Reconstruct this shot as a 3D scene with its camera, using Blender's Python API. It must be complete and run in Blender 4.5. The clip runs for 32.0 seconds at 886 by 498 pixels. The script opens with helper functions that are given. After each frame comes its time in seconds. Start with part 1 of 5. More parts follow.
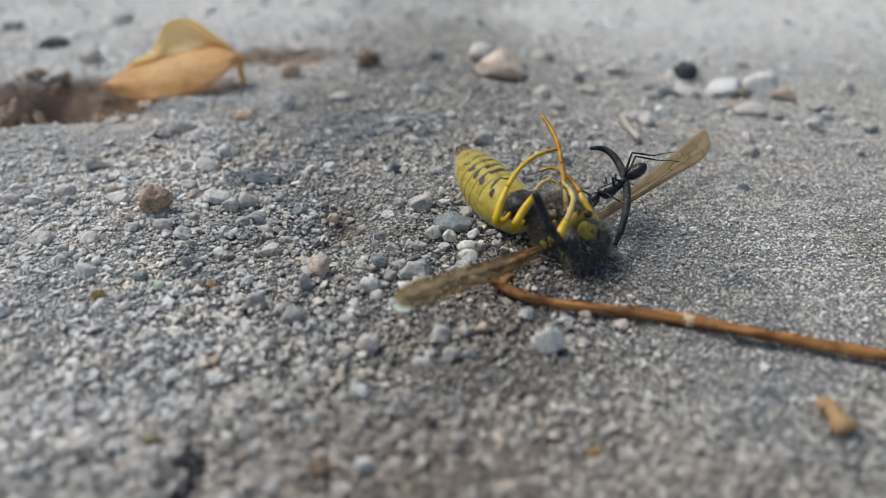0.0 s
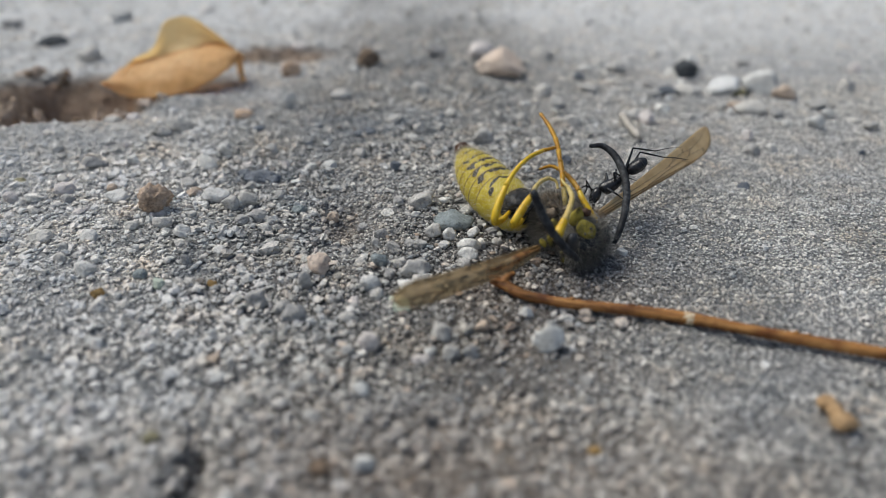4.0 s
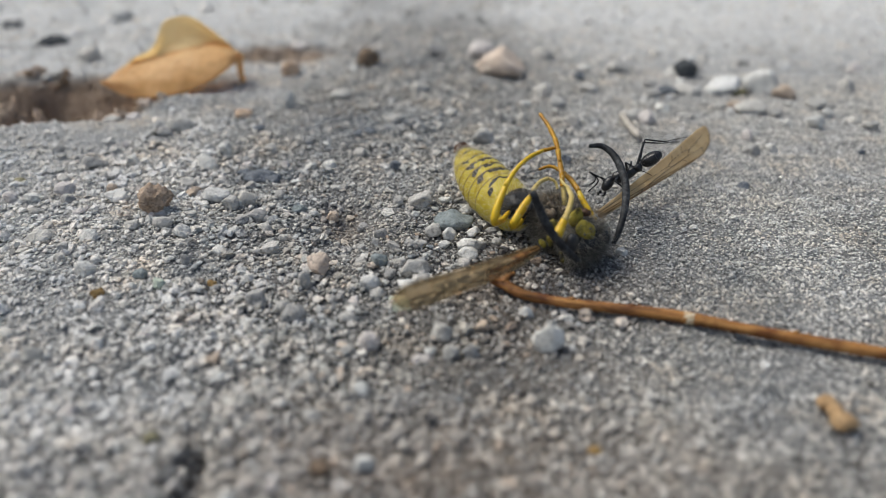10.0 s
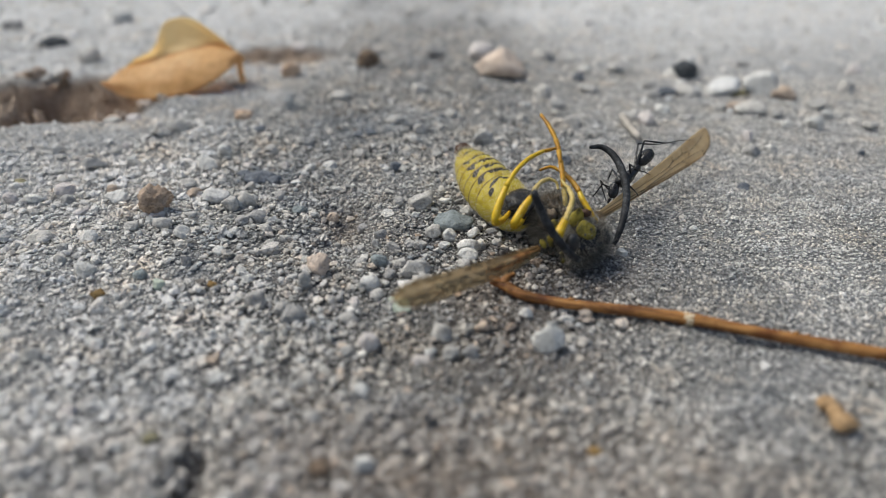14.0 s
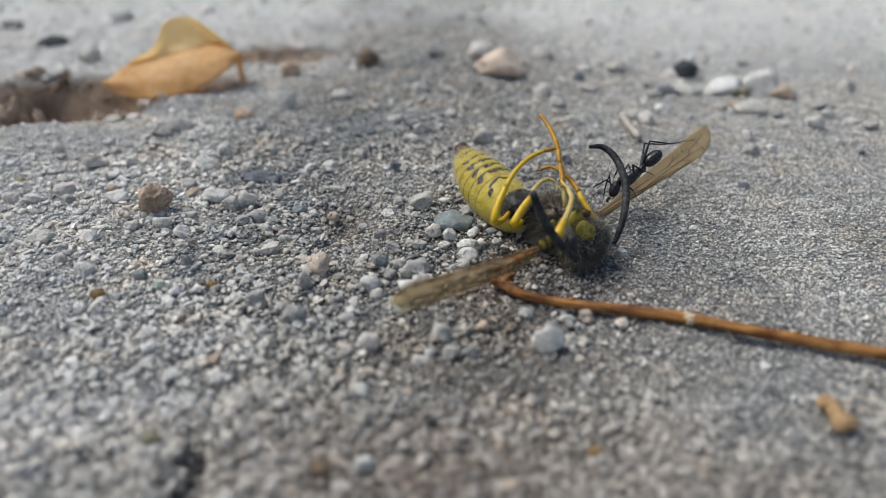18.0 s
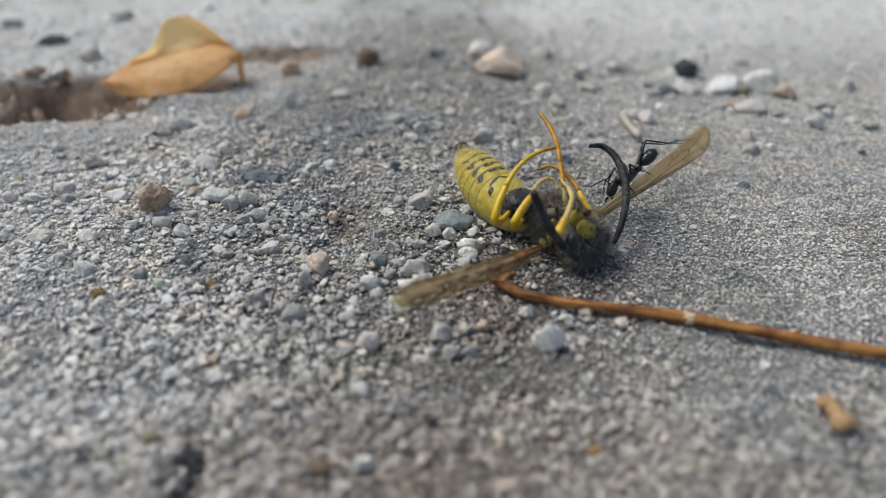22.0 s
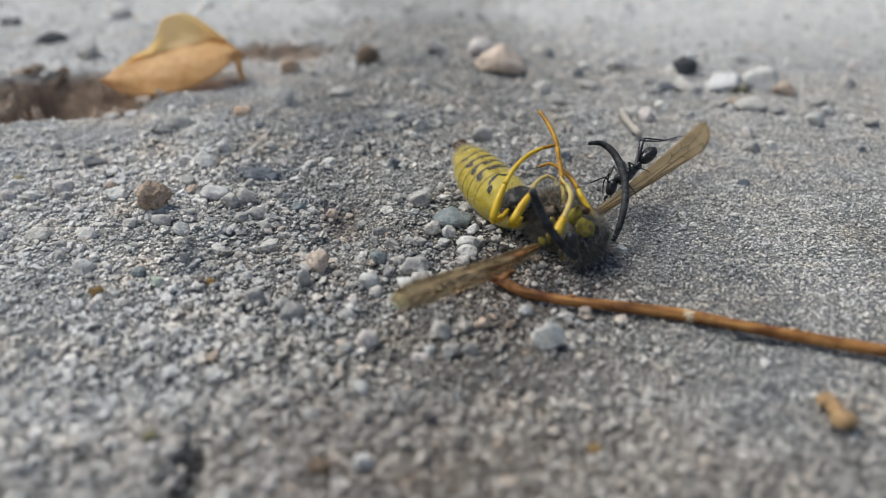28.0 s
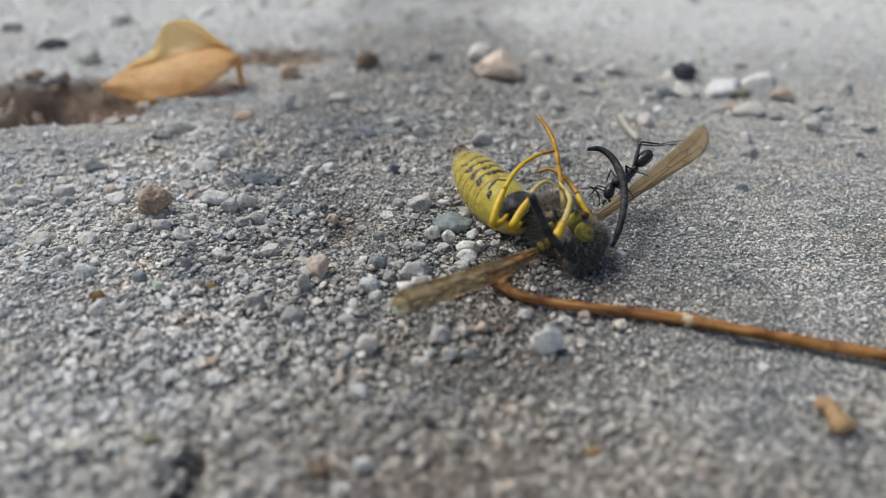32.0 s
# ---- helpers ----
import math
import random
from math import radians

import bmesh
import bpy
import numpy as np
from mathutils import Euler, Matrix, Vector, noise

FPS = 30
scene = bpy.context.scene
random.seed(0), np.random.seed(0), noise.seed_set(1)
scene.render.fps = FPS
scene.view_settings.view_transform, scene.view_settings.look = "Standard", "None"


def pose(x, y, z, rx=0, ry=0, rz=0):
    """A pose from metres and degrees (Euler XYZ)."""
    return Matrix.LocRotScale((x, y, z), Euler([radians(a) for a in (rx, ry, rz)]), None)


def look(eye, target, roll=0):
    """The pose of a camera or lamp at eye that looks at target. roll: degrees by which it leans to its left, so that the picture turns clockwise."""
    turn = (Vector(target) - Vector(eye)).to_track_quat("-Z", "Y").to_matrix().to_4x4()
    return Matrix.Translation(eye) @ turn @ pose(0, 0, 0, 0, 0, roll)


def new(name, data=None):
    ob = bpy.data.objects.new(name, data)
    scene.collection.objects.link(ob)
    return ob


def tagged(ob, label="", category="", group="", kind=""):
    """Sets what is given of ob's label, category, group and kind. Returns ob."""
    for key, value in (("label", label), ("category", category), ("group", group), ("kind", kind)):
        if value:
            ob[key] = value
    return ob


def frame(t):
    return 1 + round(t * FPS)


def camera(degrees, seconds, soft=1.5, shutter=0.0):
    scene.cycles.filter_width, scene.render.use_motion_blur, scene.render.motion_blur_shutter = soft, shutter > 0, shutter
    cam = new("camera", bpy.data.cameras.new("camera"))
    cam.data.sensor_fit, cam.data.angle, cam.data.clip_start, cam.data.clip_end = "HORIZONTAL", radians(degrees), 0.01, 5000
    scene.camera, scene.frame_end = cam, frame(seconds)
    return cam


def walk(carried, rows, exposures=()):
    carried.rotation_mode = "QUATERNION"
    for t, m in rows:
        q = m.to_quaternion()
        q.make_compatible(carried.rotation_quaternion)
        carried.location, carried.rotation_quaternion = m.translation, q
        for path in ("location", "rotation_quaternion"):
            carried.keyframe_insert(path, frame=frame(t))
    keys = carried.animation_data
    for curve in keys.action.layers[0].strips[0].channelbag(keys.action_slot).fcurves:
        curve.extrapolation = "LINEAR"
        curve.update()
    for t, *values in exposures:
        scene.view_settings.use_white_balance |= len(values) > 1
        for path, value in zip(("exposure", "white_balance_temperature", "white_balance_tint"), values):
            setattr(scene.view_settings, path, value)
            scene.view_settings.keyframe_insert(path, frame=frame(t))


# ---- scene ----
MM = 0.001  # the place is laid out in millimetres

# ---- camera ----
cam = camera(65, 32.0, soft=0.5)
cam.data.dof.use_dof = True
cam.data.dof.focus_distance = 0.0518
cam.data.dof.aperture_fstop = 24.0


def handheld(t, x, y, z, yaw, pitch, roll):
    eye = Vector((x, y, z)) * MM
    a, b = radians(yaw), radians(pitch)
    ahead = Vector((-math.sin(a) * math.cos(b), math.cos(a) * math.cos(b), math.sin(b)))
    return t, look(eye, eye + ahead, roll)


# seconds, eye in mm, yaw, pitch, roll in degrees
PATH = [
    (0, 0.003, -0.072, 25.047, 0.003, -29.837, 0.013), (0.5, 0.003, -0.023, 25.008, 0.004, -29.932, -0.007),
    (1, -0.014, 0.014, 25.001, -0.012, -30.022, 0.005), (1.5, -0.030, -0.018, 24.991, -0.036, -29.973, 0.037),
    (2, -0.019, -0.039, 24.986, -0.024, -29.901, 0.021), (2.5, -0.003, -0.009, 25.008, -0.005, -29.935, 0.005),
    (3, 0.003, -0.004, 25.004, 0.002, -29.947, 0.000), (3.5, 0.007, -0.026, 24.971, 0.006, -29.921, -0.006),
    (5.5, -0.016, 0.017, 24.987, -0.013, -30.058, 0.007), (6, -0.003, 0.005, 24.999, -0.001, -30.027, 0.002),
    (6.5, 0.009, -0.003, 24.995, 0.011, -30.010, -0.005), (7, 0.005, 0.002, 25.006, 0.006, -30.003, -0.000),
    (7.5, 0.011, 0.005, 25.012, 0.014, -29.968, -0.001), (8, 0.014, 0.006, 25.012, 0.017, -29.968, -0.002),
    (8.5, 0.009, 0.005, 25.009, 0.011, -30.005, 0.000), (9, -0.003, 0.001, 25.007, -0.004, -30.015, 0.006),
    (9.5, -0.014, -0.005, 25.000, -0.020, -30.004, 0.014), (10, -0.012, -0.011, 24.994, -0.018, -29.987, 0.005),
    (10.5, 0.003, -0.015, 24.989, 0.001, -29.954, -0.020), (11, 0.013, -0.007, 25.001, 0.014, -29.935, -0.018),
    (11.5, 0.008, -0.030, 25.006, 0.006, -29.890, -0.027), (12, -0.011, -0.069, 25.029, -0.020, -29.863, -0.006),
    (12.5, -0.031, -0.080, 25.025, -0.049, -29.853, 0.033), (13, -0.043, -0.056, 24.980, -0.062, -29.861, 0.051),
    (13.5, -0.014, -0.035, 24.962, -0.023, -29.870, 0.017), (14, 0.003, -0.028, 24.970, -0.002, -29.883, -0.015),
    (14.5, -0.003, -0.018, 24.993, -0.008, -29.923, -0.018), (16.5, -0.006, 0.003, 25.018, -0.010, -29.958, 0.006),
    (17, 0.012, -0.000, 25.005, 0.014, -29.941, -0.004), (17.5, 0.020, -0.012, 24.984, 0.022, -29.912, -0.016),
    (18, -0.001, -0.009, 24.997, -0.004, -29.946, -0.007), (18.5, -0.009, -0.004, 25.002, -0.013, -29.993, 0.008),
    (19, 0.001, -0.002, 25.000, 0.001, -30.006, 0.003), (19.5, 0.001, -0.012, 24.989, -0.001, -29.980, -0.014),
    (20, 0.008, -0.023, 24.992, 0.003, -29.935, -0.041), (20.5, 0.004, -0.030, 25.010, -0.006, -29.892, -0.016),
    (21, -0.010, -0.023, 25.021, -0.022, -29.911, 0.018), (21.5, -0.025, -0.012, 25.012, -0.034, -29.984, 0.036),
    (22, -0.005, -0.004, 25.003, -0.008, -30.006, 0.006), (22.5, 0.013, -0.019, 25.008, 0.012, -29.972, -0.019),
    (23, 0.011, -0.058, 25.060, 0.007, -29.892, -0.008), (23.5, 0.018, -0.115, 25.062, 0.015, -29.739, -0.017),
    (24, 0.010, -0.133, 25.062, -0.004, -29.686, -0.005), (24.5, 0.000, -0.088, 25.045, -0.029, -29.806, -0.009),
    (25, 0.002, -0.067, 25.029, -0.037, -29.921, -0.016), (25.5, 0.030, -0.057, 25.023, -0.012, -29.952, -0.031),
    (27.5, 0.028, 0.120, 24.948, -0.023, -30.239, -0.033), (28, 0.026, 0.075, 24.950, -0.029, -30.184, -0.036),
    (28.5, 0.007, 0.037, 24.945, -0.060, -30.136, -0.008), (29, 0.010, 0.043, 24.947, -0.060, -30.175, -0.024),
    (29.5, 0.018, 0.082, 24.947, -0.052, -30.262, -0.025), (30, 0.041, 0.069, 24.959, -0.026, -30.217, -0.053),
    (30.5, 0.038, 0.021, 24.974, -0.029, -30.113, -0.071), (31, 0.027, 0.019, 24.990, -0.045, -30.098, -0.056),
    (31.5, 0.033, -0.034, 25.034, -0.048, -29.934, -0.039), (32, 0.025, -0.104, 24.993, -0.066, -29.736, -0.015),
]
walk(cam, [handheld(*row) for row in PATH], exposures=[
    (0.0, 0.200, 6440, 5), (6.0, 0.200, 6440, 5), (9.0, 0.270, 6540, 5), (12.0, 0.285, 6600, 5), (18.0, 0.260, 6480, 5), (19.5, 0.240, 6460, 5), (24.0, 0.260, 6480, 5), (30.0, 0.240, 6460, 5), (32.0, 0.240, 6460, 5)])

# ---- light: bright open shade under a pale sky ----
world = bpy.data.worlds.new("sky")
scene.world = world
world.use_nodes = True
wn = world.node_tree.nodes
sky = wn.new("ShaderNodeTexSky")
sky.sky_type = "NISHITA"
sky.sun_disc = False
sky.sun_elevation = radians(56)
sky.sun_rotation = radians(-66)
sky.air_density, sky.dust_density, sky.ozone_density = 1.0, 4.0, 1.0
wn["Background"].inputs["Strength"].default_value = 0.092
world.node_tree.links.new(sky.outputs[0], wn["Background"].inputs[0])
sun = new("sun", bpy.data.lights.new("sun", "SUN"))
sun.data.energy, sun.data.angle, sun.data.color = 1.8, radians(26), (1.0, 0.97, 0.93)
sun.matrix_world = look((-0.50, 0.22, 0.84), (0, 0, 0))


# ---- materials ----
def material(name, rough=0.8, spec=0.3):
    m = bpy.data.materials.new(name)
    m.use_nodes = True
    b = m.node_tree.nodes["Principled BSDF"]
    b.inputs["Roughness"].default_value = rough
    b.inputs["Specular IOR Level"].default_value = spec
    return m, m.node_tree, b


def ramp(nt, fac, stops):
    n = nt.nodes.new("ShaderNodeValToRGB")
    while len(n.color_ramp.elements) < len(stops):
        n.color_ramp.elements.new(0.5)
    for e, (p, c) in zip(n.color_ramp.elements, stops):
        e.position, e.color = p, (*c, 1) if len(c) == 3 else c
    nt.links.new(fac, n.inputs[0])
    return n.outputs[0]


def grain(nt, scale, detail=6.0, rough=0.6, coord=None):
    n = nt.nodes.new("ShaderNodeTexNoise")
    n.inputs["Scale"].default_value, n.inputs["Detail"].default_value, n.inputs["Roughness"].default_value = scale, detail, rough
    if coord is None:
        coord = nt.nodes.new("ShaderNodeTexCoord").outputs["Object"]
    nt.links.new(coord, n.inputs["Vector"])
    return n.outputs["Fac"]


def mix(nt, fac, a, b, how="MIX"):
    n = nt.nodes.new("ShaderNodeMix")
    n.data_type, n.blend_type = "RGBA", how
    for v, s in ((fac, n.inputs[0]), (a, n.inputs[6]), (b, n.inputs[7])):
        if isinstance(v, (int, float)):
            s.default_value = v
        elif isinstance(v, tuple):
            s.default_value = (*v, 1)
        else:
            nt.links.new(v, s)
    return n.outputs[2]


def bump(nt, b, height, strength, distance):
    n = nt.nodes.new("ShaderNodeBump")
    n.inputs["Strength"].default_value, n.inputs["Distance"].default_value = strength, distance
    nt.links.new(height, n.inputs["Height"])
    nt.links.new(n.outputs[0], b.inputs["Normal"])


def attribute(nt, name):
    n = nt.nodes.new("ShaderNodeAttribute")
    n.attribute_name = name
    return n.outputs["Fac"]


def stone_material(name, dark, light, speck=0.25, rough=0.9):
    m, nt, b = material(name, rough, 0.25)
    coarse = grain(nt, 900, 4)
    fine = grain(nt, 5200, 5, 0.7)
    c = ramp(nt, coarse, [(0.3, dark), (0.68, light)])
    spots = ramp(nt, fine, [(0.34, (0.25, 0.24, 0.23)), (0.47, (0.95, 0.95, 0.95)), (0.66, (1.12, 1.12, 1.12))])
    c = mix(nt, min(speck + 0.2, 1.0), c, spots, "MULTIPLY")
    rnd = nt.nodes.new("ShaderNodeObjectInfo").outputs["Random"]
    c = mix(nt, 0.5, c, ramp(nt, rnd, [(0, (0.85, 0.85, 0.86)), (1, (1.12, 1.11, 1.09))]), "MULTIPLY")
    nt.links.new(c, b.inputs["Base Color"])
    pores = ramp(nt, grain(nt, 2300, 3, 0.5), [(0.36, (0, 0, 0)), (0.5, (1, 1, 1))])
    bump(nt, b, mix(nt, 0.3, fine, pores), 0.8, 0.00022)
    return m


STONE = {
    "white": stone_material("white_stone", (0.60, 0.59, 0.56), (0.84, 0.83, 0.80), 0.3),
    "chalk": stone_material("chalk_white_stone", (0.68, 0.68, 0.675), (0.86, 0.86, 0.855), 0.2),
    "rose": stone_material("pale_rose_stone", (0.60, 0.475, 0.385), (0.80, 0.68, 0.58)),
    "pale": stone_material("pale_grey_stone", (0.44, 0.425, 0.40), (0.68, 0.66, 0.625), 0.4),
    "grey": stone_material("grey_stone", (0.29, 0.285, 0.28), (0.50, 0.49, 0.475), 0.5),
    "blue": stone_material("blue_grey_stone", (0.19, 0.222, 0.232), (0.35, 0.39, 0.395), 0.5),
    "slate": stone_material("dark_slate", (0.10, 0.115, 0.14), (0.26, 0.28, 0.31), 0.6),
    "black": stone_material("black_stone", (0.04, 0.046, 0.053), (0.10, 0.108, 0.118)),
    "tan": stone_material("tan_stone", (0.46, 0.36, 0.28), (0.66, 0.55, 0.455)),
    "pink": stone_material("pink_white_stone", (0.60, 0.55, 0.525), (0.80, 0.75, 0.725)),
    "amber": stone_material("amber_stone", (0.26, 0.16, 0.06), (0.46, 0.31, 0.14)),
    "brown": stone_material("brown_earth_stone", (0.40, 0.285, 0.20), (0.68, 0.53, 0.41), 0.6),
    "earth": stone_material("dark_earth", (0.12, 0.085, 0.06), (0.31, 0.23, 0.165), 0.6),
    "olive": stone_material("olive_stone", (0.22, 0.20, 0.12), (0.40, 0.37, 0.25)),
    "green": stone_material("pale_green_glassy_stone", (0.38, 0.44, 0.37), (0.58, 0.64, 0.55), 0.15, 0.5),
}

GREYS = [(0.0, (0.05, 0.052, 0.055)), (0.15, (0.11, 0.111, 0.115)), (0.27, (0.24, 0.24, 0.238)), (0.40, (0.43, 0.425, 0.41)), (0.58, (0.58, 0.57, 0.545)),
         (0.66, (0.64, 0.625, 0.60)), (0.71, (0.57, 0.47, 0.39)), (0.77, (0.46, 0.37, 0.30)), (0.82, (0.26, 0.285, 0.31)), (0.86, (0.36, 0.385, 0.40)), (0.89, (0.68, 0.67, 0.645)), (1.0, (0.78, 0.77, 0.745))]


def sand_material(name, stops):
    m, nt, b = material(name, 0.95, 0.06)
    island = nt.nodes.new("ShaderNodeNewGeometry").outputs["Random Per Island"]
    other = nt.nodes.new("ShaderNodeTexWhiteNoise")
    other.noise_dimensions = "1D"
    nt.links.new(island, other.inputs["W"])
    c = ramp(nt, island, stops)
    c = mix(nt, attribute(nt, "dust_light"), c, ramp(nt, other.outputs["Value"], [(0.0, (0.15, 0.147, 0.144)), (0.2, (0.54, 0.545, 0.52)), (0.55, (0.82, 0.81, 0.795)), (0.78, (0.80, 0.75, 0.69)), (1.0, (0.84, 0.825, 0.80))]))
    # the palest ground is whitened further, to paint in the brighter left side
    c = mix(nt, ramp(nt, attribute(nt, "dust_light"), [(0.84, (0, 0, 0)), (1.0, (0.8, 0.8, 0.8))]), c, (0.87, 0.855, 0.84))
    c = mix(nt, attribute(nt, "slate"), c, ramp(nt, other.outputs["Value"], [(0.0, (0.13, 0.15, 0.18)), (0.6, (0.34, 0.38, 0.425)), (1.0, (0.56, 0.60, 0.64))]))
    c = mix(nt, attribute(nt, "soil_shade"), c, ramp(nt, other.outputs["Value"], [(0.0, (0.22, 0.16, 0.12)), (0.5, (0.44, 0.345, 0.27)), (1.0, (0.64, 0.54, 0.45))]))
    blotch, hue = grain(nt, 60, 3), grain(nt, 210, 3)
    c = mix(nt, 0.55, c, ramp(nt, blotch, [(0.32, (0.86, 0.87, 0.89)), (0.55, (1, 1, 1)), (0.72, (1.1, 1.06, 1.0))]), "MULTIPLY")
    c = mix(nt, 0.8, c, ramp(nt, hue, [(0.28, (0.86, 0.89, 0.93)), (0.42, (1.02, 1.01, 1.0)), (0.54, (1.06, 1.035, 1.0)), (0.72, (1.16, 1.03, 0.89))]), "MULTIPLY")
    fine = grain(nt, 7000, 4, 0.7)
    c = mix(nt, 0.7, c, ramp(nt, fine, [(0.36, (0.50, 0.50, 0.50)), (0.47, (1.04, 1.04, 1.04)), (0.62, (1.3, 1.3, 1.3))]), "MULTIPLY")
    nt.links.new(c, b.inputs["Base Color"])
    bump(nt, b, fine, 0.9, 0.00015)
    return m


SAND = sand_material("sand_grain", [(q, ((0.4 * r + 0.6 * g) * 0.92, g * 0.92, (0.4 * b + 0.6 * g) * 0.91)) for q, (r, g, b) in GREYS])
GRAVEL = sand_material("fine_gravel", [(q, (r * 1.0, g * 0.985, b * 0.96)) for q, (r, g, b) in GREYS])


def ground_material():
    m, nt, b = material("cemented_grey_sand", 0.95, 0.15)
    g1, g2, g3 = grain(nt, 3200, 6, 0.72), grain(nt, 420, 5, 0.65), grain(nt, 45, 3)
    # very dark low stops paint in the shade of gaps between grains
    c = ramp(nt, g1, [(0.40, (0.025, 0.025, 0.026)), (0.47, (0.10, 0.099, 0.097)), (0.54, (0.25, 0.247, 0.239)), (0.63, (0.52, 0.51, 0.49))])
    c = mix(nt, 0.7, c, ramp(nt, g2, [(0.32, (0.62, 0.63, 0.66)), (0.55, (1, 1, 1)), (0.74, (1.15, 1.1, 1.04))]), "MULTIPLY")
    c = mix(nt, 0.6, c, ramp(nt, g3, [(0.35, (0.85, 0.88, 0.94)), (0.7, (1.08, 1.02, 0.95))]), "MULTIPLY")
    c = mix(nt, attribute(nt, "dust_light"), c, ramp(nt, g2, [(0.3, (0.62, 0.62, 0.617)), (0.7, (0.86, 0.855, 0.845))]))
    earth = ramp(nt, g2, [(0.3, (0.21, 0.15, 0.11)), (0.7, (0.52, 0.40, 0.305))])
    c = mix(nt, attribute(nt, "slate"), c, ramp(nt, g2, [(0.3, (0.13, 0.15, 0.175)), (0.7, (0.36, 0.395, 0.43))]))
    c = mix(nt, attribute(nt, "soil_shade"), c, earth)
    nt.links.new(c, b.inputs["Base Color"])
    bump(nt, b, g1, 1.0, 0.0004)
    return m


GROUND = ground_material()


def simple(name, stops, scale, rough=0.6, spec=0.4, relief=0.00004, strength=0.5):
    m, nt, b = material(name, rough, spec)
    g = grain(nt, scale, 6, 0.65)
    nt.links.new(ramp(nt, g, stops), b.inputs["Base Color"])
    bump(nt, b, g, strength, relief)
    return m


def cuticle_material():
    m, nt, b = material("yellow_black_marked_cuticle", 0.55, 0.35)
    g = grain(nt, 1800, 6, 0.65)
    c = ramp(nt, g, [(0.28, (0.27, 0.165, 0.018)), (0.48, (0.47, 0.37, 0.03)), (0.72, (0.61, 0.51, 0.09))])
    mk = ramp(nt, attribute(nt, "mark"), [(0.42, (0, 0, 0)), (0.58, (1, 1, 1))])
    c = mix(nt, mk, c, (0.022, 0.02, 0.016))
    seam = ramp(nt, attribute(nt, "seam"), [(0.3, (0, 0, 0)), (0.8, (1, 1, 1))])
    c = mix(nt, mix(nt, 1.0, seam, (0.9, 0.9, 0.9), "MULTIPLY"), c, (0.12, 0.07, 0.012))
    nt.links.new(c, b.inputs["Base Color"])
    bump(nt, b, g, 0.4, 0.00005)
    return m


CUTICLE = cuticle_material()
YELLOW = simple("dirty_yellow_cuticle", [(0.38, (0.022, 0.018, 0.011)), (0.47, (0.17, 0.14, 0.025)), (0.57, (0.34, 0.27, 0.04)), (0.75, (0.47, 0.395, 0.09))], 900, 0.75)
LEG_YELLOW = simple("yellow_leg", [(0.3, (0.42, 0.235, 0.01)), (0.5, (0.66, 0.425, 0.014)), (0.72, (0.74, 0.55, 0.06))], 1300, 0.38)
LEG_ORANGE = simple("orange_leg", [(0.3, (0.24, 0.10, 0.012)), (0.5, (0.48, 0.24, 0.015)), (0.7, (0.60, 0.36, 0.04))], 1500, 0.45)
LEG_PALE = simple("pale_yellow_leg", [(0.3, (0.44, 0.32, 0.08)), (0.7, (0.62, 0.49, 0.19))], 1500, 0.45)
BLACK_HORN = simple("black_cuticle", [(0.3, (0.012, 0.013, 0.015)), (0.7, (0.035, 0.036, 0.04))], 2200, 0.5, 0.45)
ANTENNA = simple("dusty_black_antenna", [(0.36, (0.010, 0.011, 0.013)), (0.52, (0.028, 0.030, 0.034)), (0.68, (0.10, 0.104, 0.11))], 1700, 0.7, 0.3)
BREAST = simple("brown_breast_cuticle", [(0.3, (0.06, 0.044, 0.03)), (0.5, (0.24, 0.185, 0.13)), (0.72, (0.46, 0.375, 0.28))], 900, 0.7, 0.3, 0.0001, 0.7)
THORAX = simple("dusty_brown_black_thorax", [(0.3, (0.025, 0.021, 0.017)), (0.5, (0.12, 0.098, 0.072)), (0.72, (0.30, 0.25, 0.19))], 1100, 0.8, 0.2, 0.00012, 0.8)
HAIR_GREY = simple("grey_brown_hair", [(0.3, (0.05, 0.046, 0.04)), (0.7, (0.20, 0.185, 0.16))], 800, 0.6)
HAIR_BROWN = simple("brown_hair", [(0.3, (0.07, 0.05, 0.03)), (0.7, (0.24, 0.18, 0.115))], 800, 0.6)
HAIR_DUST = simple("dusty_hair", [(0.3, (0.24, 0.225, 0.195)), (0.7, (0.55, 0.52, 0.46))], 800, 0.6)
HAIR_PALE = simple("pale_hair", [(0.3, (0.62, 0.56, 0.46)), (0.7, (0.82, 0.77, 0.68))], 800, 0.5)
ANT_BLACK = simple("black_ant_cuticle", [(0.3, (0.008, 0.008, 0.010)), (0.7, (0.03, 0.03, 0.033))], 4000, 0.2, 0.5, 0.00006, 0.8)
VEIN = simple("golden_brown_vein", [(0.3, (0.10, 0.055, 0.018)), (0.7, (0.25, 0.145, 0.05))], 1500, 0.5)
VEIN_DARK = simple("dark_vein", [(0.3, (0.035, 0.025, 0.016)), (0.7, (0.085, 0.06, 0.036))], 1500, 0.5)
TIP_BROWN = simple("dark_brown_tip", [(0.3, (0.03, 0.014, 0.008)), (0.7, (0.11, 0.05, 0.022))], 1500, 0.5)
CRUMB = simple("tan_crumb", [(0.3, (0.33, 0.21, 0.11)), (0.7, (0.47, 0.32, 0.18))], 1200, 0.85, 0.2, 0.0001)
SPLINTER = simple("bleached_wood", [(0.3, (0.36, 0.325, 0.285)), (0.7, (0.53, 0.49, 0.44))], 900, 0.85, 0.2)
BARK_PALE = simple("pale_bark_scar", [(0.3, (0.54, 0.43, 0.28)), (0.7, (0.74, 0.64, 0.47))], 1600, 0.85, 0.2)


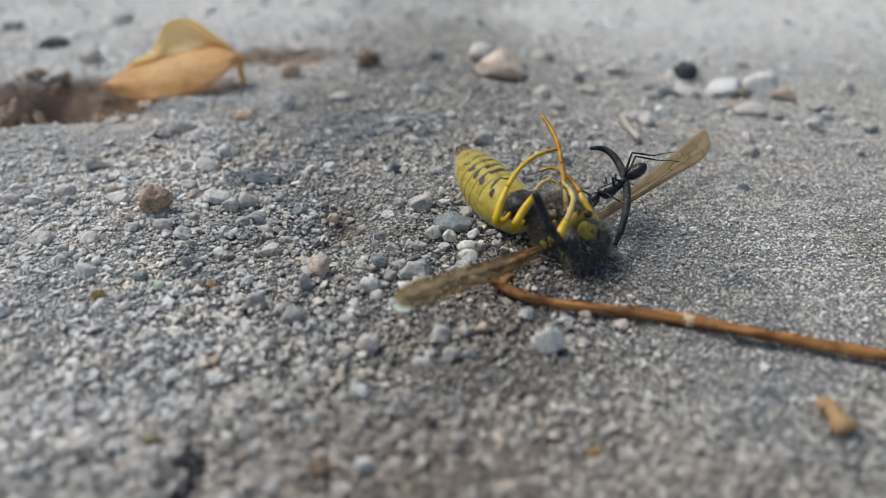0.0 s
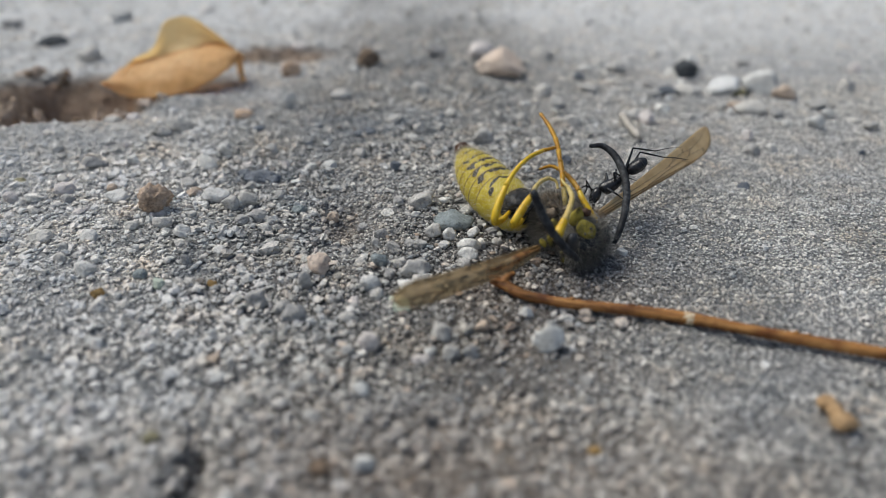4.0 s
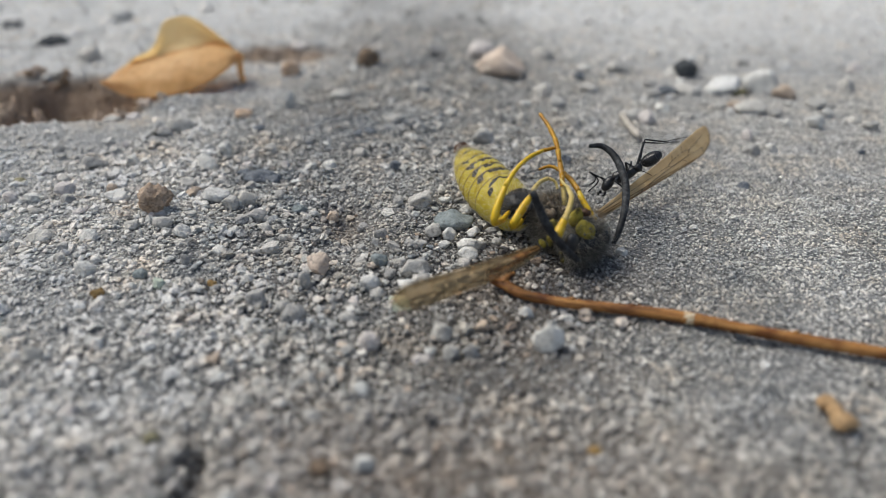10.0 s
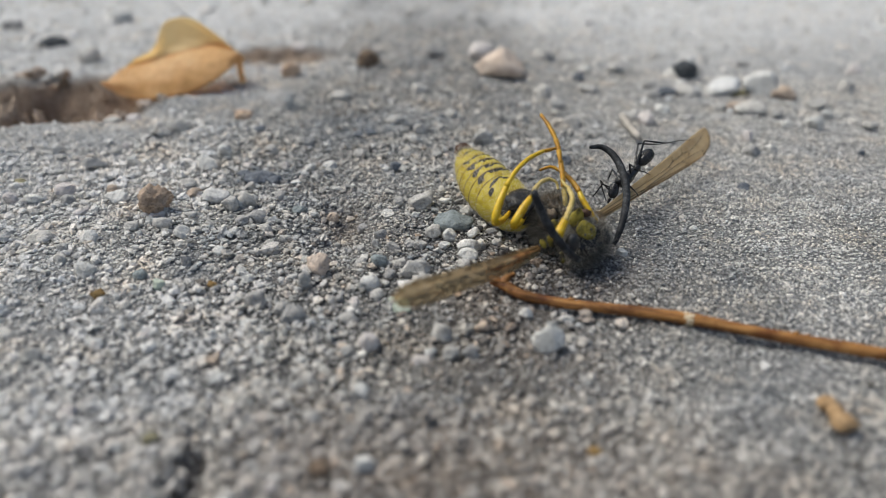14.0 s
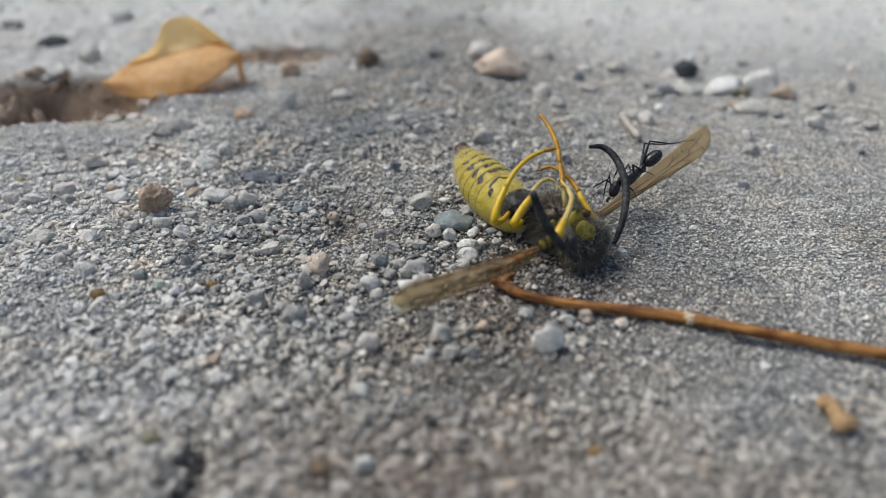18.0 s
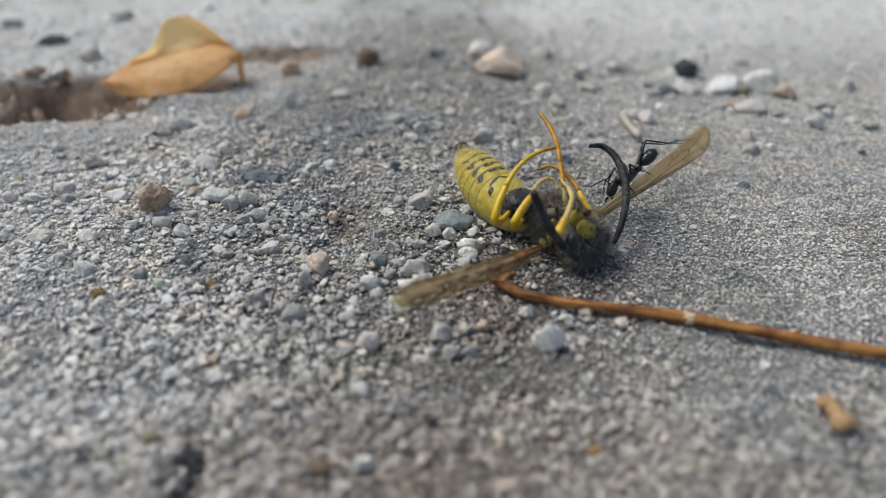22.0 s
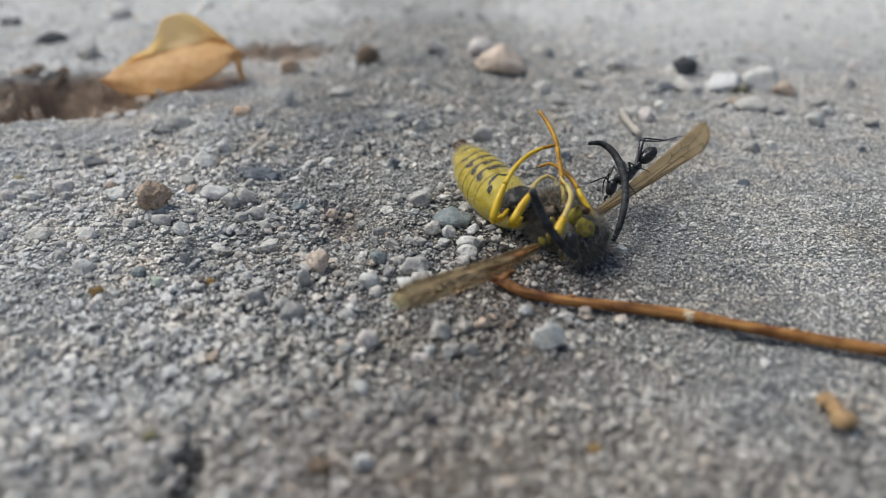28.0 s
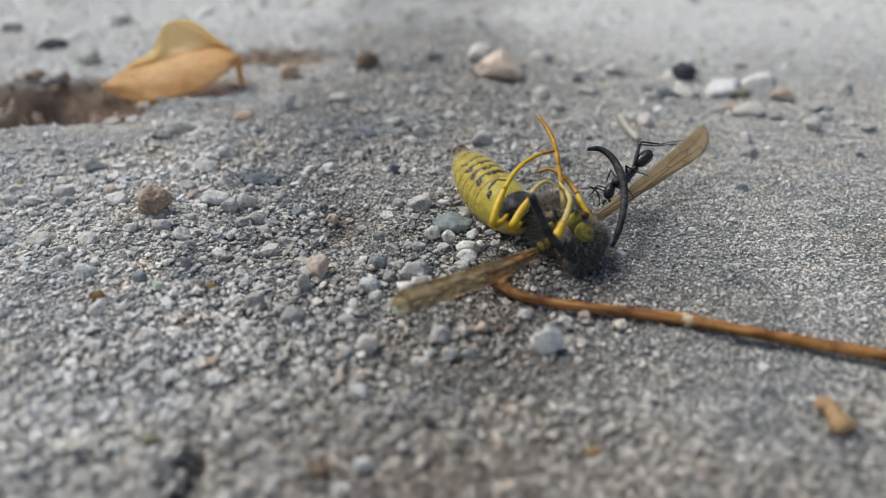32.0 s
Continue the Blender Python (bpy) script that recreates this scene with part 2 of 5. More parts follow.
def twig_material():
    m, nt, b = material("orange_brown_bark", 0.6, 0.3)
    co = nt.nodes.new("ShaderNodeTexCoord").outputs["Object"]
    along, mp = nt.nodes.new("ShaderNodeMapping"), nt.nodes.new("ShaderNodeMapping")
    along.inputs["Rotation"].default_value = (0, 0, radians(15))
    mp.inputs["Scale"].default_value = (0.07, 1, 1)
    nt.links.new(co, along.inputs[0])
    nt.links.new(along.outputs[0], mp.inputs[0])
    fibre = grain(nt, 3000, 5, 0.6, mp.outputs[0])
    patch = grain(nt, 500, 4)
    c = ramp(nt, fibre, [(0.32, (0.075, 0.028, 0.012)), (0.48, (0.26, 0.115, 0.036)), (0.66, (0.46, 0.24, 0.08))])
    c = mix(nt, 0.9, c, ramp(nt, patch, [(0.36, (0.42, 0.28, 0.22)), (0.5, (1, 1, 1)), (0.66, (1.25, 1.2, 1.1))]), "MULTIPLY")
    nt.links.new(c, b.inputs["Base Color"])
    bump(nt, b, fibre, 0.6, 0.00008)
    return m


TWIG = twig_material()


def leaf_material(name, dark, light, thin=0.55, speck=0.4):
    m, nt, b = material(name, 0.55, 0.3)
    g, f = grain(nt, 130, 5), grain(nt, 1100, 5, 0.7)
    c = ramp(nt, g, [(0.3, dark), (0.7, light)])
    c = mix(nt, speck, c, ramp(nt, f, [(0.35, (0.7, 0.6, 0.5)), (0.6, (1.06, 1.05, 1.03))]), "MULTIPLY")
    nt.links.new(c, b.inputs["Base Color"])
    bump(nt, b, f, 0.35, 0.0001)
    tr = nt.nodes.new("ShaderNodeBsdfTranslucent")
    nt.links.new(c, tr.inputs["Color"])
    ms = nt.nodes.new("ShaderNodeMixShader")
    ms.inputs[0].default_value = thin
    nt.links.new(b.outputs[0], ms.inputs[1])
    nt.links.new(tr.outputs[0], ms.inputs[2])
    nt.links.new(ms.outputs[0], nt.nodes["Material Output"].inputs[0])
    return m


LEAF = leaf_material("dry_orange_leaf", (0.82, 0.52, 0.20), (0.96, 0.75, 0.46))
LEAF_PALE = leaf_material("dry_straw_leaf", (0.92, 0.70, 0.38), (0.98, 0.86, 0.60), 0.66, 0.12)


def membrane_material(name, dark, light, clear, tint, rough=0.35):
    m, nt, b = material(name, rough, 0.4)
    g = grain(nt, 500, 5)
    c = ramp(nt, g, [(0.3, dark), (0.7, light)])
    nt.links.new(c, b.inputs["Base Color"])
    bump(nt, b, grain(nt, 900, 3), 0.3, 0.0001)
    thin = nt.nodes.new("ShaderNodeBsdfTransparent")
    thin.inputs[0].default_value = (*tint, 1)
    ms = nt.nodes.new("ShaderNodeMixShader")
    ms.inputs[0].default_value = clear
    nt.links.new(b.outputs[0], ms.inputs[1])
    nt.links.new(thin.outputs[0], ms.inputs[2])
    nt.links.new(ms.outputs[0], nt.nodes["Material Output"].inputs[0])
    return m


MEMBRANE = membrane_material("smoky_wing_membrane", (0.50, 0.35, 0.17), (0.72, 0.56, 0.33), 0.45, (0.93, 0.82, 0.64))
MEMBRANE_DULL = membrane_material("dusty_wing_membrane", (0.38, 0.28, 0.15), (0.54, 0.42, 0.265), 0.58, (0.88, 0.79, 0.63), 0.8)

# ---- mesh helpers, in millimetres ----
ORIGIN = {}


def icosphere(n):
    bm = bmesh.new()
    bmesh.ops.create_icosphere(bm, subdivisions=n, radius=1.0)
    bm.verts.ensure_lookup_table()
    v = np.array([p.co[:] for p in bm.verts])
    f = np.array([[p.index for p in face.verts] for face in bm.faces])
    bm.free()
    return v, f


ICO = {n: icosphere(n) for n in (1, 2, 3, 4)}


def lattice(ix, iy, seed):
    h = (ix * 374761393 + iy * 668265263 + seed * 974634541) & 0x7FFFFFFF
    h = ((h ^ (h >> 13)) * 1274126177) & 0x7FFFFFFF
    return ((h ^ (h >> 16)) & 0xFFFF) / 65535.0


def value_noise(x, y, seed):
    x, y = np.asarray(x, float), np.asarray(y, float)
    ix, iy = np.floor(x).astype(np.int64), np.floor(y).astype(np.int64)
    u, v = x - ix, y - iy
    u, v = u * u * (3 - 2 * u), v * v * (3 - 2 * v)
    a, b = lattice(ix, iy, seed), lattice(ix + 1, iy, seed)
    c, d = lattice(ix, iy + 1, seed), lattice(ix + 1, iy + 1, seed)
    return (a + (b - a) * u) * (1 - v) + (c + (d - c) * u) * v - 0.5


def mesh_data(name, v, f, smooth=True):
    me = bpy.data.meshes.new(name)
    if isinstance(f, np.ndarray) and f.ndim == 2:
        k = f.shape[1]
        me.vertices.add(len(v))
        me.vertices.foreach_set("co", np.ascontiguousarray(v, dtype=np.float32).ravel() * np.float32(MM))
        me.loops.add(f.size)
        me.loops.foreach_set("vertex_index", f.astype(np.int32).ravel())
        me.polygons.add(len(f))
        me.polygons.foreach_set("loop_start", np.arange(0, f.size, k, dtype=np.int32))
        me.polygons.foreach_set("use_smooth", np.full(len(f), smooth))
        me.update(calc_edges=True)
    else:
        me.from_pydata([tuple(p) for p in np.asarray(v) * MM], [], [tuple(q) for q in f])
        me.polygons.foreach_set("use_smooth", np.full(len(me.polygons), smooth))
        me.update()
    return me


def point_attribute(ob, name, values):
    a = ob.data.attributes.new(name, "FLOAT", "POINT")
    a.data.foreach_set("value", np.ascontiguousarray(values, dtype=np.float32))


def solid(name, shape, mat, at, label="", category="", group="", kind="", smooth=True):
    """A thing of one mesh: its vertices in mm in the world, its origin at at."""
    v, f = shape
    ob = new(name, mesh_data(name, np.asarray(v) - np.asarray(at), f, smooth))
    ob.location = Vector(at) * MM
    ob.data.materials.append(mat)
    ORIGIN[ob.name] = np.array(at, float)
    return tagged(ob, label, category, group, kind)


def thing(name, at, label, category, group=""):
    ob = new(name)
    ob.empty_display_size = 0.001
    ob.location = Vector(at) * MM
    ORIGIN[ob.name] = np.array(at, float)
    return tagged(ob, label, category, group)


def part(name, shape, mat, parent, label="", at=None, smooth=True):
    """One mesh under a thing or a part; its vertices in mm in the world at rest, its hinge at at."""
    v, f = shape
    base = ORIGIN[parent.name]
    at = base if at is None else np.asarray(at, float)
    ob = new(name, mesh_data(name, np.asarray(v) - at, f, smooth))
    ob.data.materials.append(mat)
    ob.parent = parent
    ob.location = Vector(at - base) * MM
    ORIGIN[ob.name] = at
    return tagged(ob, label)


def joined(*shapes):
    vs, fs, n = [], [], 0
    for v, f in shapes:
        vs.append(np.asarray(v))
        fs += [tuple(int(i) + n for i in q) for q in f]
        n += len(v)
    return np.concatenate(vs), fs


def curve(points, n):
    """Points along a smooth line through those given."""
    p = np.asarray(points, float)
    if len(p) == 2:
        return p[0] + np.linspace(0, 1, n)[:, None] * (p[1] - p[0])
    q = np.vstack([2 * p[0] - p[1], p, 2 * p[-1] - p[-2]])
    out = []
    for s in np.linspace(0, len(p) - 1, n):
        i = min(int(s), len(p) - 2)
        t = s - i
        a, b, c, d = q[i:i + 4]
        out.append(0.5 * (2 * b + (c - a) * t + (2 * a - 5 * b + 4 * c - d) * t * t + (3 * b - a - 3 * c + d) * t ** 3))
    return np.array(out)


def frames_along(p, up):
    t = np.gradient(p, axis=0)
    t /= np.linalg.norm(t, axis=1, keepdims=True)
    side = np.cross(t, up)
    side /= np.linalg.norm(side, axis=1, keepdims=True)
    return t, side, np.cross(side, t)


def tube(points, radii, n=24, sides=10, up=(0.1, -0.5, 0.86), wobble=0.0, seed=0, flat=1.0):
    """A round limb along a smooth line; radii are spread evenly along it."""
    p = curve(points, n)
    r = np.interp(np.linspace(0, 1, n), np.linspace(0, 1, len(radii)), radii)
    _, side, top = frames_along(p, np.asarray(up, float))
    a = np.arange(sides) * 2 * np.pi / sides
    rng = np.random.RandomState(seed)
    k = 1 + wobble * (rng.rand(n, sides) - 0.5)
    ring = (np.cos(a)[None, :, None] * side[:, None] + flat * np.sin(a)[None, :, None] * top[:, None]) * (r[:, None] * k)[..., None]
    v = (p[:, None] + ring).reshape(-1, 3)
    f = []
    for i in range(n - 1):
        for j in range(sides):
            j2 = (j + 1) % sides
            f.append((i * sides + j, i * sides + j2, (i + 1) * sides + j2, (i + 1) * sides + j))
    v = np.vstack([v, p[0], p[-1]])
    e = n * sides
    for j in range(sides):
        j2 = (j + 1) % sides
        f.append((e, j2, j))
        f.append((e + 1, (n - 1) * sides + j, (n - 1) * sides + j2))
    return v, f


def blob(at, size, axes=None, level=3, rough=0.0, freq=1.5, seed=0):
    """A rounded lump; size: its half axes; axes: rows of its own directions."""
    v, f = ICO[level]
    k = 1.0
    if rough:
        off = Vector((seed * 3.7 % 50, seed * 1.9 % 50, seed * 0.7 % 50))
        k = np.array([1 + rough * (noise.noise(Vector(p) * freq + off) + 0.5 * noise.noise(Vector(p) * freq * 2.3 + off)) for p in v])[:, None]
    v = v * k * np.asarray(size, float)
    if axes is not None:
        v = v @ np.asarray(axes, float)
    return v + np.asarray(at, float), f


def stone(at, size, axes, level, rough, seed, cuts=9):
    """A lump with broken faces: a rounded body cut by planes, then roughened."""
    v, f = ICO[level]
    rng = np.random.RandomState(seed)
    v = v * (1 + 0.25 * (rng.rand(3) - 0.5))
    for _ in range(cuts):
        n = rng.randn(3)
        n /= np.linalg.norm(n)
        v = v - np.maximum(v @ n - rng.uniform(0.52, 0.85), 0)[:, None] * n
    v = v / np.abs(v).max(0)
    off = Vector((seed * 3.7 % 50, seed * 1.9 % 50, seed * 0.7 % 50))
    k = np.array([1 + rough * (noise.noise(Vector(p) * 2.2 + off) + 0.6 * noise.noise(Vector(p) * 5.5 + off) + 0.4 * noise.noise(Vector(p) * 11.0 + off)) for p in v])[:, None]
    return (v * k * np.asarray(size, float)) @ np.asarray(axes, float) + np.asarray(at, float), f


def axes_from(x, up=(0, 0, 1)):
    x = np.asarray(x, float) / np.linalg.norm(x)
    y = np.cross(up, x)
    y /= np.linalg.norm(y)
    return np.array([x, y, np.cross(x, y)])


def slab(grid, thick):
    """A thin closed sheet through a grid of points."""
    g = np.asarray(grid, float)
    n, m = g.shape[:2]
    nrm = np.cross(np.gradient(g, axis=0), np.gradient(g, axis=1))
    nrm /= np.linalg.norm(nrm, axis=2, keepdims=True) + 1e-9
    v = np.concatenate([(g + nrm * thick / 2).reshape(-1, 3), (g - nrm * thick / 2).reshape(-1, 3)])
    at = lambda i, j, s: s * n * m + i * m + j
    f = []
    for i in range(n - 1):
        for j in range(m - 1):
            f.append((at(i, j, 0), at(i + 1, j, 0), at(i + 1, j + 1, 0), at(i, j + 1, 0)))
            f.append((at(i, j, 1), at(i, j + 1, 1), at(i + 1, j + 1, 1), at(i + 1, j, 1)))
    rim = [(0, j) for j in range(m)] + [(i, m - 1) for i in range(1, n)] + [(n - 1, j) for j in range(m - 2, -1, -1)] + [(i, 0) for i in range(n - 2, 0, -1)]
    for (a, b), (c, d) in zip(rim, rim[1:] + rim[:1]):
        f.append((at(a, b, 0), at(c, d, 0), at(c, d, 1), at(a, b, 1)))
    return v, f


def fuzz(roots, ways, lengths, width, seed=0, bend=0.3):
    """Many fine hairs: each a bent, tapering three-sided spike."""
    rng = np.random.RandomState(seed)
    n = len(roots)
    ways = ways + bend * (rng.rand(n, 3) - 0.5)
    ways /= np.linalg.norm(ways, axis=1, keepdims=True)
    s = np.cross(ways, rng.rand(n, 3) - 0.5)
    s /= np.linalg.norm(s, axis=1, keepdims=True)
    t = np.cross(ways, s)
    L = lengths[:, None]
    droop = bend * (rng.rand(n, 3) - 0.5) * L
    rings = []
    for frac, w in ((0.0, 1.0), (0.55, 0.7)):
        c = roots + ways * L * frac + droop * frac * frac
        for a in (0, 2.094, 4.189):
            rings.append(c + width * w * (math.cos(a) * s + math.sin(a) * t))
    rings.append(roots + ways * L + droop)
    v = np.stack(rings, 1).reshape(-1, 3)
    tri = []
    for j in range(3):
        k = (j + 1) % 3
        tri += [(j, k, 3 + k), (j, 3 + k, 3 + j), (3 + j, 3 + k, 6)]
    f = (np.arange(n)[:, None, None] * 7 + np.array(tri)[None]).reshape(-1, 3)
    return v, f


# ---- ground ----
def bell(x, y, cx, cy, ax, ay, turn=0.0, power=1.0):
    c, s = math.cos(radians(turn)), math.sin(radians(turn))
    dx, dy = x - cx, y - cy
    u, v = (c * dx + s * dy) / ax, (-s * dx + c * dy) / ay
    return np.exp(-((u * u + v * v) ** power))


def step_up(u):
    return 1 / (1 + np.exp(-np.clip(u, -30, 30)))


def nearby(x, y):
    return np.exp(-(np.maximum(np.hypot(x, y - 70) - 170, 0) / 120) ** 2)


def burrow(x, y):
    wx, wy = 2.6 * value_noise(x / 3.4, y / 3.4, 61) + 1.2 * value_noise(x / 1.3, y / 1.3, 62), 2.6 * value_noise(x / 3.0, y / 3.0, 63)
    return bell(x + wx, y + wy, -46.47, 77.03, 12.6, 7.0, -6, 2.6)


def coarse_patch(x, y):
    """Where loose gravel lies: 0 on the swept sand, 1 among the stones."""
    edge = 7.5 - 0.10 * np.minimum(y - 45, 0) + 0.45 * np.maximum(y - 48, 0) + 5 * value_noise(x / 9, y / 9, 41)
    side = 1 / (1 + np.exp(np.clip((x - edge) / 2.2, -30, 30)))
    side = side * (1 - 0.55 * step_up((-x - 27) / 3.5)) * (1 - 0.5 * step_up((y - 63) / 4))
    return nearby(x, y) * side * np.clip(0.75 + 1.1 * value_noise(x / 11, y / 11, 42), 0.1, 1) * (1 - 0.85 * bell(x, y, -6.35, 48.24, 2.6, 4.5, 10)) * (1 - 0.75 * bell(x, y, -3.24, 52.32, 5, 7))


def height(x, y):
    x, y = np.asarray(x, float), np.asarray(y, float)
    near = nearby(x, y)
    h = 1.0 * value_noise(x / 26, y / 26, 1) + 0.55 * value_noise(x / 9, y / 9, 2) + 0.34 * value_noise(x / 3.1, y / 3.1, 3)
    h = h + (0.30 + 0.20 * coarse_patch(x, y)) * value_noise(x / 1.15, y / 1.15, 4) + 0.30 * value_noise(x / 0.55, y / 0.55, 5)
    h = h * near * 0.75
    h = h - 6.3 * burrow(x, y) + 0.8 * bell(x, y, -39.32, 66.08, 26, 4.5) + 1.4 * bell(x, y, -30.6, 74.6, 6.0, 2.2, 10)
    h = h - 1.6 * bell(x, y, -22.94, 97.19, 5.5, 2.6, 4)
    h = h - 1.5 * bell(x, y, -7.51, 47.58, 1.7, 3.4, 10)
    h = h - 1.8 * bell(x, y, -11.69, 23.39, 0.7, 1.3, 12) - 0.9 * bell(x, y, -11.55, 21.72, 0.9, 0.7)
    h = h - 0.5 * bell(x, y, 7.85, 41.04, 5.5, 4.0)
    return h


def spread(lo, hi, step, far, growth):
    """Evenly dense from lo to hi, then ever wider apart out to far on both sides."""
    mid = np.arange(lo, hi, step)
    out, s, p = [], step, hi
    while p < far:
        out.append(p)
        s *= growth
        p += s
    out.append(far)
    low, s, p = [], step, lo
    while p > -far:
        s *= max(growth, 1.09)
        p -= s
        low.append(p)
    return np.concatenate([low[::-1], mid, out])


gx = spread(-52, 46, 0.36, 40000, 1.09)
gy = spread(17, 72, 0.25, 40000, 1.045)
GX, GY = np.meshgrid(gx, gy)
GZ = height(GX, GY)
nx, ny = len(gx), len(gy)
idx = np.arange(nx * ny).reshape(ny, nx)
quads = np.stack([idx[:-1, :-1], idx[:-1, 1:], idx[1:, 1:], idx[1:, :-1]], -1).reshape(-1, 4)
ground = solid("ground", (np.stack([GX, GY, GZ], -1).reshape(-1, 3), quads), GROUND, (0, 0, 0),
               "pale grey cemented sand strewn with grit", "ground", kind="structure")


def earthy_shaded(x, y):
    """How much brown shows: earth in the burrow, a hollow and a few stains, and painted shade by the wasp and close to
    the camera.
    """
    e = np.clip(7 * burrow(x, y) - 0.12, 0, 1) + np.clip(2.2 * bell(x, y, -23.06, 97.80, 6.0, 3.6, 4) - 0.2, 0, 0.9) + 0.5 * bell(x, y, -46.67, 72.94, 5, 4) + 0.45 * bell(x, y, -36.5, 72.8, 4.0, 2.2, 25) + 0.75 * bell(x, y, -43.2, 84.6, 4.2, 2.6, 8) + 0.5 * bell(x, y, -51.0, 84.0, 4.0, 2.4)
    # some of these brown bells paint shade below the wasp and in the foreground
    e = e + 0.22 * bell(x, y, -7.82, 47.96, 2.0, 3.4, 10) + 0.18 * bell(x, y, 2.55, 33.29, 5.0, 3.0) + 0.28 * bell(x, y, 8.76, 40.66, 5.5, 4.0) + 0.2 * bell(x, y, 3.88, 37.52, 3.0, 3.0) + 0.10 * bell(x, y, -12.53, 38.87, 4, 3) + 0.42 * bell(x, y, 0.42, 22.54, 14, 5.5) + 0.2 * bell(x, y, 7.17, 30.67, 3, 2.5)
    return np.clip(e * (0.92 + 0.5 * value_noise(x / 2, y / 2, 9)), 0, 1)


def dusty_lit(x, y):
    """Pale cement dust, thick beyond the gravel, with painted light left and far and painted shade near and by the
    wasp.
    """
    d = (0.16
         # paler far off and to the left: haze and side light in the colour
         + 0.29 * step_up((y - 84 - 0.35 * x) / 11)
         + 0.30 * step_up((-x - 20) / 8) * step_up((y - 80) / 8)
         + 0.60 * step_up(-(x + 2 + 0.24 * y) / 4)
         + 0.60 * step_up((x - 10 - 0.05 * (y - 45)) / 4)
         + 0.9 * value_noise(x / 13, y / 17, 51) * 0.45
         + 0.3 * value_noise(x / 4, y / 5, 52)
         # shade over the nearest ground, painted by lowering the paleness
         - 0.10 * np.exp(-np.maximum(y - 18, 0) / 12)
         # the wasp's soft shadow, painted as two darker patches of sand
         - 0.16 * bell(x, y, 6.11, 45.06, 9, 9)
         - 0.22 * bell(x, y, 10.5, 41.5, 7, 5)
         + 0.34 * bell(x, y, -4.38, 51.78, 6, 7)
         + 0.18 * bell(x, y, -5.5, 40.0, 5, 6)
         + 0.24 * bell(x, y, 9.0, 30.0, 6, 5)
         + 0.30 * bell(x, y, 1.0, 60.0, 11, 9)
         + 0.14 * bell(x, y, 17.0, 33.0, 10, 7)
         + 0.5 * bell(x, y, -19.37, 27.02, 13, 13)
         + 0.14 * step_up((x - 22) / 8) * step_up((y - 62) / 8)
         # more brightness painted into the left side, over its real dust
         + 0.25 * step_up((-x - 8) / 6) * step_up((y - 66) / 7)
         + 0.4 * step_up((-x - 27) / 4)
         + 0.22 * step_up((-x - 30) / 3)
         + 0.25 * bell(x, y, -36, 66, 13, 5)
         - 0.14 * bell(x, y, -21, 47, 7, 6)
         + 0.2 * step_up((x - 22) / 4) * step_up((y - 42) / 5))
    n = nearby(x, y)
    return (np.clip(d, 0, 1.0) * n + 0.45 * (1 - n)) * (1 - earthy_shaded(x, y))


def slaty(x, y):
    """Where blue-grey slate dust is mixed into the sand."""
    e = sum(k * bell(x, y, *q) for k, q in SLATE_STAINS)
    return np.clip(e * (1.0 + 0.9 * value_noise(x / 1.6, y / 2.2, 19)), 0, 0.85) * (1 - earthy_shaded(x, y))


# strength, and middle, half widths and turn of each patch
SLATE_STAINS = [(0.75, (-15.4, 55.5, 3.2, 1.9, 0)), (0.42, (-7.6, 66.5, 7.0, 4.0, 0)), (0.18, (-4.5, 71.5, 8.0, 5.0, 0)), (0.55, (-17.2, 40.2, 2.2, 1.8, 0)), (0.4, (-14.6, 29.6, 3.2, 2.6, 0)),
                (0.4, (-3.2, 25.6, 2.2, 2.0, 0)), (0.35, (17.2, 27.6, 3.0, 3.0, 0)), (0.3, (-9.5, 45.5, 3.0, 1.5, 0)), (0.35, (-12.3, 50.2, 2.4, 1.8, 0)), (0.3, (14.5, 43.5, 5.0, 4.0, 0))]


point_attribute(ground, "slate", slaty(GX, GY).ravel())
point_attribute(ground, "soil_shade", earthy_shaded(GX, GY).ravel())
# ground kept darker than its grains, so the gaps look shaded
point_attribute(ground, "dust_light", (dusty_lit(GX, GY) * (0.26 + 0.45 * step_up((-GX - 27) / 4) - 0.16 * coarse_patch(GX, GY) + (0.74 - 0.45 * step_up((-GX - 27) / 4) + 0.16 * coarse_patch(GX, GY)) * np.maximum(step_up((GY - 95) / 10), 1 - nearby(GX, GY)))).ravel())


def on_ground(x, y, sink=0.0):
    return np.array([x, y, float(height(x, y)) - sink])


# ---- the dead wasp, on its back ----
WASP_AT = (6.30, 46.84, 0.00)
wasp = thing("wasp", WASP_AT, "dead yellow and black wasp lying on its back on the sand", "wasp")

# abdomen: overlapping rings along a curved line, belly up
AXIS = curve([(6.60, 45.06, 1.60), (5.82, 45.31, 1.80), (4.80, 46.58, 2.00), (3.73, 48.51, 2.30), (2.76, 50.48, 2.75), (2.04, 51.92, 3.30), (1.61, 52.96, 3.80)], 121)
GIRTH = np.interp(np.linspace(0, 1, 121), np.linspace(0, 1, 9), [0.45, 1.15, 1.62, 1.86, 1.93, 1.80, 1.48, 0.98, 0.30])
TO_EYE = np.array([0.08, -0.80, 0.60])


